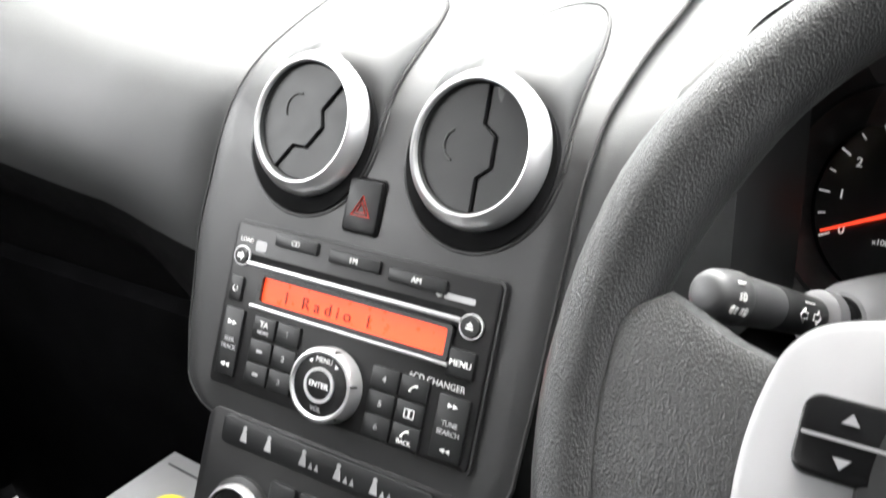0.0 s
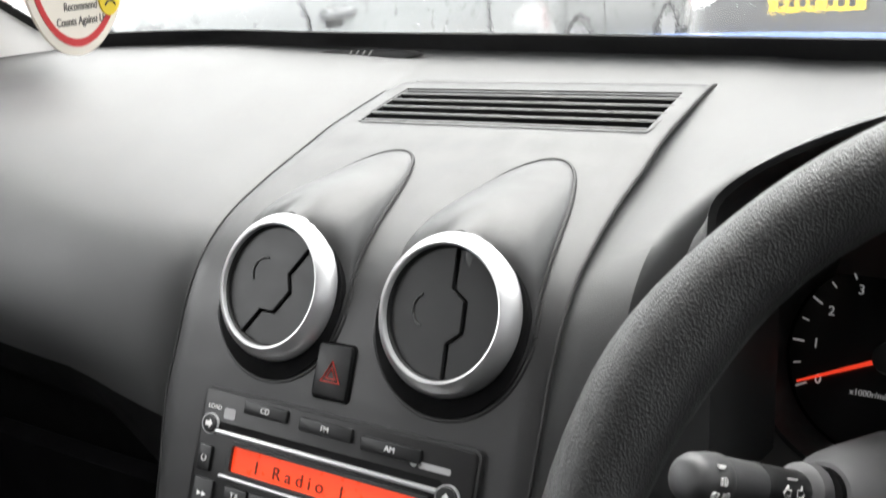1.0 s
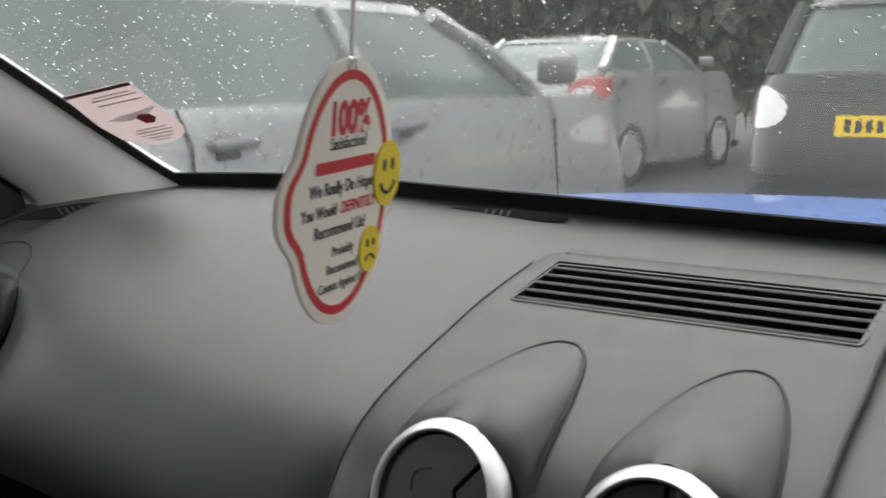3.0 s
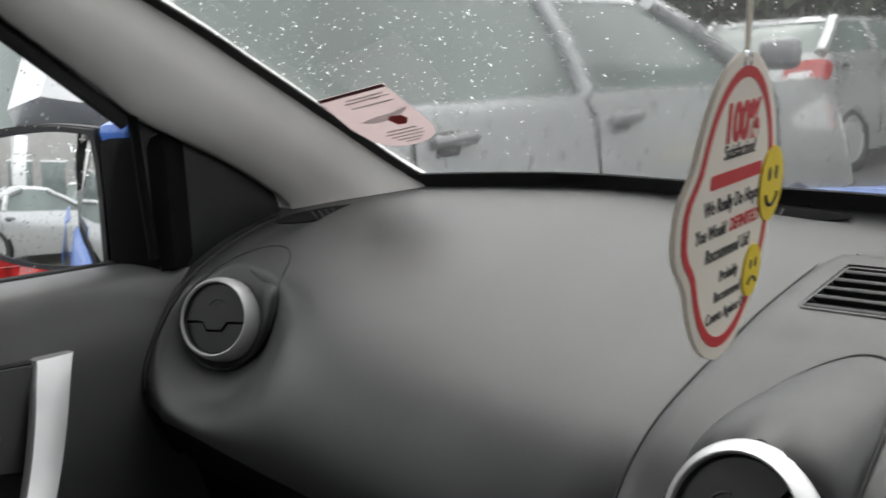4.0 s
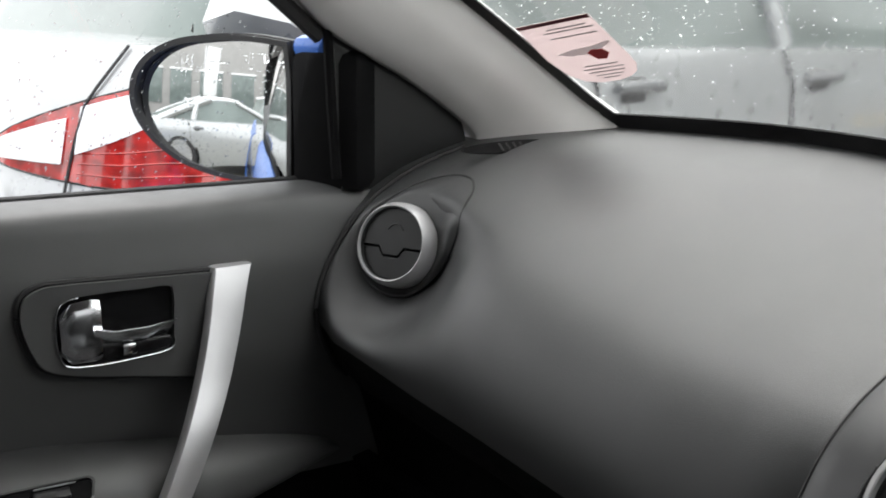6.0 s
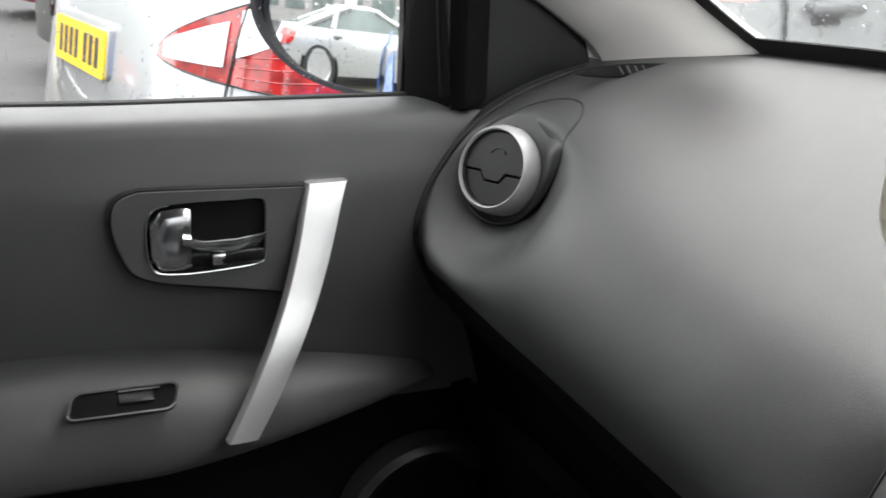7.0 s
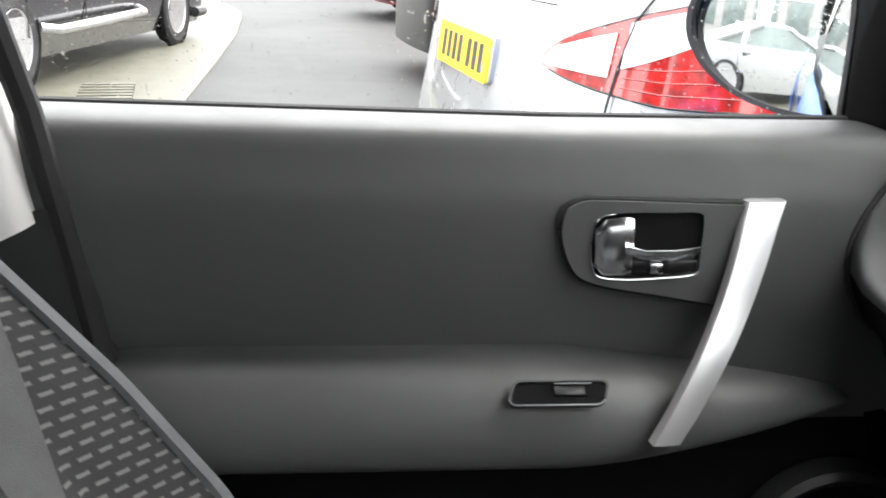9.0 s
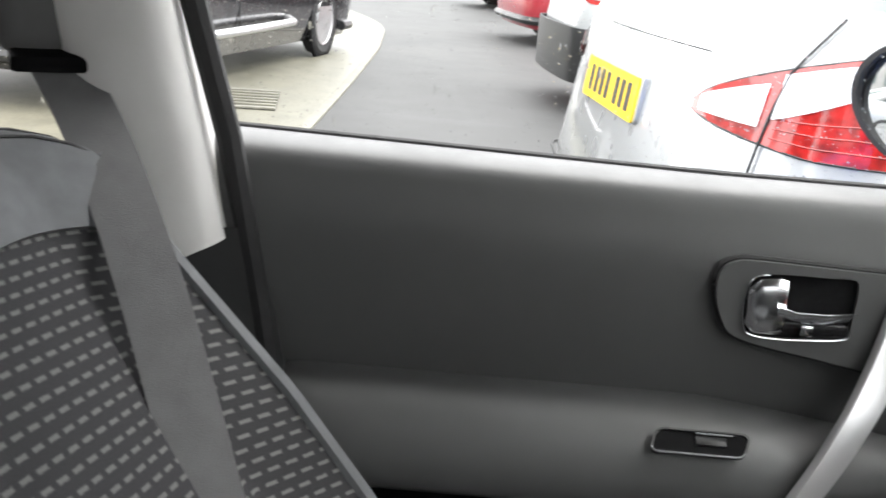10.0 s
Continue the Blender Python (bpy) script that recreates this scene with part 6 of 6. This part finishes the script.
            part("clear_lens", grid([[at(a0 + (a1 - a0) * q, low(q) + (high(q) - low(q)) * (0.22 + 0.62 * v), s, 0.013) for v in np.linspace(0, 1, 5)] for q in np.linspace(0.05, 0.31, 10)]), CLEARLENS, lamp, "clear lens")
            part("clear_lens", grid([[at(a0 + (a1 - a0) * q, low(q) + (high(q) - low(q)) * (0.34 + 0.26 * min(1, (q - 0.34) / 0.22) + (0.60 - 0.26 * min(1, (q - 0.34) / 0.22)) * v), s, 0.013) for v in np.linspace(0, 1, 5)] for q in np.linspace(0.35, 0.97, 18)]), CLEARLENS, lamp, "clear lens")
            q = 0.325
            part("hatch_gap", tube([at(a0 + (a1 - a0) * q + 0.02 * t, z, s, 0.011) for t, z in ((0, 0.35), (0, 0.55), (0.3, low(q)), (0.6, (low(q) + high(q)) / 2), (1.2, high(q)), (1.6, high(q) + 0.035), (2.2, belt + 0.0))], 0.0032, 6), RUBBER, c)
        else:
            mid_z, half_z, w0, w1 = (lo0 + hi0) / 2, (hi0 - lo0) / 2, hw * 0.62, hw * 1.22

            def eye(q, v, lift):
                return at(w0 + (w1 - w0) * q, mid_z + half_z * v * (1 - abs(2 * q - 1) ** 2.6) ** 0.5 + half_z * 0.25 * (q - 0.5), s, lift)
            lamp = part("tail_lamp", grid([[eye(q, v, 0.008) for v in np.linspace(-1, 1, 7)] for q in np.linspace(0.01, 0.99, 24)]), tail or REDLENS, c, "tail lamp")
            if tail:
                part("red_edge", grid([[eye(q, v, 0.014) for v in np.linspace(-1, 1, 6)] for q in np.linspace(0.55, 0.99, 12)]), REDLENS, lamp)
            else:
                part("clear_lens", grid([[eye(q, v, 0.014) for v in np.linspace(-0.7, 0.1, 5)] for q in np.linspace(0.12, 0.5, 10)]), CLEARLENS, lamp, "clear lens")
        part("head_lamp", block(m @ pose(s * hw * 0.72, L - 0.20, belt - 0.28, 20, 0, -s * 25), (0.36, 0.10, 0.14), 0.04, 3), CLEARLENS, c)
    if plate_z:
        pm = m @ frame_at((0, 0.052 - bow, plate_z), (1, 0, 0), (0, 0.12, 1))
        part("plate_recess", plate(pm @ Matrix.Translation((0, 0.01, -0.05)), rrect(0.545, 0.135, 0.02), 0.051, 0.004), paint, c)
        pl = part("number_plate", plate(pm @ Matrix.Translation((0, 0, 0.001)), rrect(0.52, 0.112, 0.008), 0.006), PLATE, c, "yellow number plate with unreadable dark marks")
        for k in range(7):
            part("plate_mark", plate(pm @ Matrix.Translation((-0.19 + k * 0.058 + (0.035 if k > 3 else 0), 0, 0.007)), rrect(0.036, 0.072, 0.004), 0.001), BLACKINK, pl)
    for name_, k, r, f, cr, z, rad_, mt in (("bumper_line", 1.001, -0.004, 0.004, 0.29, 0.60, 0.005, RUBBER), ("lower_bumper", 0.985, 0.03, -0.04, 0.27, 0.30, 0.05, DARK)):
        ring = outline(hw * k, r, L + f, cr, z, -0.012, bow=bow)
        half = ring[:len(ring) // 2 + 1]
        for end in ([p for p in half if p.y < L * 0.19 - 0.40], [p for p in half if p.y > L * 0.80 + 0.42]):
            line = [Vector((-p.x, p.y, p.z)) for p in end[::-1] if p.x > 0.001] + end if end[0].y < L / 2 else end + [Vector((-p.x, p.y, p.z)) for p in end[::-1] if p.x > 0.001]
            part(name_, tube([m @ p for p in line], rad_, 8), mt, c)
    part("boot_crease", tube([at(a * 0.05, belt - 0.10, s_, 0.004) for s_ in (-1,) for a in range(11, -1, -1)] + [at(a * 0.05, belt - 0.10, 1, 0.004) for a in range(1, 12)], 0.0015, 5), RUBBER, c)
    return c


# the silver coupe alongside, nose turned a little away
NEAR = OUT @ pose(-2.67, -0.17, 0, 0, 0, 8)
car("silver_car", "wet silver car with large clear and red tail lamps", 5.0, 1.80, 1.52, SILVERCAR, NEAR, belt=1.14, plate_z=0.88, boot=0.25, hood=0.9, bow=0.10, middle=2.42, split=True)
car("silver_hatchback", "silver hatchback with red tail lamps", 4.0, 1.72, 1.58, SILVERCAR, OUT @ pose(-6.0, 9.0, 0, 0, 0, 2), belt=1.20, plate_z=0.0, boot=0.02, roof_rear=0.42, bow=0.12)
car("dark_car", "dark grey car with a yellow number plate", 4.3, 1.76, 1.62, DARKCAR, OUT @ pose(-1.37, 5.49, 0, 0, 0, -3), belt=1.16, tail=CLEARLENS, plate_z=0.88, boot=0.15)
ROADER = OUT @ pose(-6.4, -3.75, 0.02, 0, 0, 79)
off_roader = car("black_off_roader", "black off-road car with silver side step", 5.2, 1.85, 1.80, BLACKCAR, ROADER, belt=1.15)
part("side_step", tube([ROADER @ Vector((0.93, 1.35, 0.40)), ROADER @ Vector((1.02, 1.45, 0.38)), ROADER @ Vector((1.03, 2.3, 0.38)), ROADER @ Vector((1.02, 3.05, 0.38)), ROADER @ Vector((0.93, 3.15, 0.40))], 0.035, 10), ALLOY, off_roader, "silver side step")
BEYOND = OUT @ pose(-8.6, 0.07, 0, 0, 0, 8)
people_carrier = car("silver_people_carrier", "silver people carrier with black bumper and yellow plate", 4.3, 1.76, 1.62, SILVERCAR, BEYOND, belt=1.12, plate_z=0.74, boot=0.10, roof_rear=0.30)
rows = []
for z, k in ((0.24, 0.98), (0.32, 1.0), (0.50, 1.0), (0.60, 1.0), (0.64, 0.985)):
    half = [p for p in outline(0.895 * k, -0.03, 4.33, 0.27, z, -0.012, bow=0.06)[:30] if p.y < 0.42]
    rows.append([BEYOND @ Vector((-p.x, p.y, p.z)) for p in half[:0:-1]] + [BEYOND @ p for p in half])
part("bumper", thick(grid(rows), 0.01), DARK, people_carrier, "black lower bumper")
car("red_car", "red car parked beyond the silver ones", 4.4, 1.78, 1.50, REDCAR, OUT @ pose(-13.8, -0.2, 0, 0, 0, 14))
car("dark_saloon", "dark saloon parked along the road", 4.2, 1.75, 1.48, DARKCAR, OUT @ pose(-19.8, -0.79, 0, 0, 0, 18))
car("silver_sports_car", "silver sports coupe parked behind", 4.3, 1.85, 1.27, SILVERCAR, OUT @ pose(-3.35, -6.37, 0, 0, 0, -110), belt=0.88, boot=0.25, hood=1.25, roof_rear=0.95, coupe=True)
flag = thing("feather_flag", "white feather flag on a pole", "flag")
part("pole", tube([OUT @ Vector((-2.75, -12.0, 0)), OUT @ Vector((-2.75, -12.0, 2.8))], 0.02, 8), ALLOY, flag)
part("cloth", block(OUT @ pose(-2.50, -12.0, 1.75, 0, 4), (0.46, 0.012, 2.1), 0.004), WHITECAR, flag, "white cloth")
car("white_car", "white car parked behind the coupe", 4.2, 1.76, 1.45, WHITECAR, OUT @ pose(-1.2, -9.6, 0, 0, 0, -105))

# own bonnet in front of the windscreen
bonnet = thing("bonnet", "wet blue bonnet of the car", "bonnet")
part("panel", thick(grid([[Vector((x, y, z - 0.05 * (x / 0.75) ** 2)) for x in np.linspace(-0.76, 0.76, 15)] for y, z in ((0.50, 1.150), (0.75, 1.145), (1.1, 1.10), (1.35, 1.02), (1.45, 0.88))]), 0.01), BLUE, bonnet)
part("nose", block(pose(0, 1.30, 0.53), (1.46, 0.30, 0.78), 0.05), BLUE, bonnet)
part("wheel_block", block(pose(0, 1.10, 0.33), (1.40, 0.5, 0.46), 0.04), VOID, bonnet)

# paving, kerb and drain across the road
kerb_line = smooth_pts([(1.0, -1.58, 0), (-2.5, -1.58, 0), (-5.0, -1.58, 0), (-6.6, -1.58, 0), (-8.0, -1.58, 0), (-10.0, -1.60, 0), (-12.0, -1.66, 0), (-14.6, -1.95, 0), (-18.0, -3.2, 0), (-22.0, -5.0, 0)], 60)
paving = tagged(part("pavement", grid([[OUT @ Vector((p.x, p.y - d, 0.012)) for p in kerb_line] for d in (0.06, 1.5, 4.0, 12.0)]), PAVING), "wet buff block pavement", "pavement", kind="structure")
tagged(part("kerb", capped(grid([[OUT @ Vector((p.x, p.y + d, z)) for p in kerb_line] for d, z in ((0.02, -0.02), (0.015, 0.016), (0.0, 0.021), (-0.055, 0.021), (-0.065, 0.0))])), KERB), "pale flush concrete kerb", "kerb", kind="structure")
DRAIN = OUT @ pose(-7.3, -2.12, 0.014, 0, 0, 8)
drain = thing("drain_cover", "dark slotted iron drain cover set in the pavement", "drain")
part("tray", block(DRAIN @ pose(0, 0, 0.002), (0.80, 0.36, 0.008), 0.002), VOID, drain)
for k in range(7):
    part("bar", block(DRAIN @ pose(-0.375 + k * 0.125, 0, 0.010), (0.055, 0.36, 0.016), 0.004), KERB if k in (0, 6) else PAVING, drain)

# hedge and trees ahead, a pale building behind
rng = random.Random(4)


def foliage(name, label, cx, cy, cz, sx, sy, sz, count, leaf):
    vs, fs = [], []
    for i in range(count):
        while True:
            p = Vector((rng.uniform(-1, 1), rng.uniform(-1, 1), rng.uniform(-1, 1)))
            if p.length < 1:
                break
        lump = 0.75 + 0.35 * noise.noise(p * 2.3)
        q = Vector((cx + p.x * sx * lump, cy + p.y * sy * lump, cz + p.z * sz * lump))
        e = Euler((rng.uniform(0, 6.3), rng.uniform(0, 6.3), rng.uniform(0, 6.3))).to_matrix()
        s = leaf * rng.uniform(0.6, 1.4)
        k = len(vs)
        vs += [q + e @ Vector(v) * s for v in ((-0.5, 0, 0), (0, -0.25, 0.08), (0.5, 0, 0), (0, 0.25, 0.08))]
        fs.append((k, k + 1, k + 2, k + 3))
    me = bpy.data.meshes.new(name)
    me.from_pydata([OUT @ v for v in vs], [], fs)
    me.materials.append(LEAF)
    return me


for i, (x, y, h) in enumerate(((-9, 17, 5.5), (-5, 15.5, 6.0), (-1, 16.5, 6.5), (3, 15.5, 5.5), (7, 16.5, 6.5), (-13, 16, 6.0))):
    tr = thing("tree", "dark wet leafy tree behind the parked cars", "tree", "trees")
    part("trunk", tube([OUT @ Vector((x, y, -0.1)), OUT @ Vector((x + 0.1, y, h * 0.3)), OUT @ Vector((x - 0.1, y + 0.1, h * 0.75))], [0.2, 0.15, 0.05], 10), BARK, tr)
    cr = new("crown", foliage("crown", "", x, y, h * 0.5, 3.2, 2.0, h * 0.56, 6500, 0.42))
    cr.parent = tr
bl_ = thing("building", "pale rendered showroom building", "building")
part("wall", block(OUT @ pose(-6, -32, 3), (26, 6, 6), 0.02), BUILDING, bl_)
for i in range(8):
    wi = part("window", block(OUT @ pose(-16 + i * 2.8, -28.97, 2.2), (2.0, 0.08, 2.4), 0.01), CARGLASS, bl_)
    part("window_frame", block(OUT @ pose(-16 + i * 2.8, -28.95, 3.45), (2.1, 0.1, 0.1), 0.01), WHITEINK, wi)


# ---- rain on the glass ----
def rain(name, label, place, count, sizes, runs, seed):
    """Beads and short runs of water on a pane; place(u, v) gives a point, the pane's down and its outward normal."""
    r = random.Random(seed)
    vs, fs = [], []
    for i in range(count):
        u, v = r.random(), r.random()
        p, down, nrm = place(u, v)
        s = sizes[0] * (sizes[1] / sizes[0]) ** (r.random() ** 2.2)
        run = 1.0 if r.random() > runs else r.uniform(2, 6)
        side = down.cross(nrm).normalized()
        k = len(vs)
        for h, w in ((0.0, 1.0), (0.45, 0.72)):
            for j in range(7):
                a = j * math.tau / 7
                jig = 1 + 0.25 * math.sin(3 * a + i)
                vs.append(p + side * (s * w * jig * math.cos(a)) + down * (s * w * run * jig * math.sin(a)) + nrm * (h * s * 0.36))
        vs.append(p + nrm * (0.55 * s * 0.36))
        for j in range(7):
            fs.append((k + j, k + (j + 1) % 7, k + 7 + (j + 1) % 7, k + 7 + j))
            fs.append((k + 7 + j, k + 7 + (j + 1) % 7, k + 14))
    me = bpy.data.meshes.new(name)
    me.from_pydata(vs, [], fs)
    me.polygons.foreach_set("use_smooth", [True] * len(me.polygons))
    me.materials.append(WATER)
    ob = tagged(new(name, me), label, "raindrops", kind="stuff")
    ob.visible_shadow = False
    return ob


def screen_place(u, v):
    i = min(63, int(u * 64))
    p = ws_point(i / 64, v * 0.75).lerp(ws_point((i + 1) / 64, v * 0.75), u * 64 - i)
    down = (ws_point(i / 64, max(0, v * 0.75 - 0.02)) - ws_point(i / 64, v * 0.75 + 0.02)).normalized()
    across = (ws_point(min(1, (i + 1) / 64), v * 0.75) - ws_point(i / 64, v * 0.75)).normalized()
    nrm = across.cross(-down).normalized()
    return p + nrm * 0.0015, down, nrm


def side_place(u, v):
    y = -1.08 + u * 0.98
    t = v * 0.55
    return Vector((door_x(y) - 0.0895 + 0.10 * t, y, 1.14 + 0.42 * t)), Vector((-0.232, 0, -0.973)), Vector((-0.973, 0, 0.232))


rain("windscreen_rain", "rain beads and runs on the windscreen", screen_place, 11000, (0.00025, 0.0009), 0.06, 1)
rain("side_window_rain", "rain beads on the side window", side_place, 3200, (0.0004, 0.0013), 0.03, 2)


def mirror_place(u, v):
    p = MM @ Vector((-0.085 + 0.165 * u, -0.07 + 0.145 * v, 0.0022))
    return p, Vector((0, 0, -1)), MM.to_3x3() @ Vector((0, 0, 1))


rain("mirror_rain", "rain beads on the mirror glass", mirror_place, 160, (0.0005, 0.0018), 0.2, 3)

# the wavering sheet of water over the windscreen's outer face
outer_face = [[ws_point(i / 64, t, 0.004) for i in range(65)] for t in np.linspace(0.02, 0.97, 25)]
inner_face = [[ws_point(i / 64, t, 0.0034) for i in range(65)] for t in np.linspace(0.02, 0.97, 25)]
bm = capped(grid([a + c[::-1] for a, c in zip(outer_face, inner_face)], True))
film_ob = tagged(part("windscreen_water_film", bm, FILM), "thin sheet of rain water on the windscreen", "rain water", kind="stuff")
film_ob.visible_shadow = False
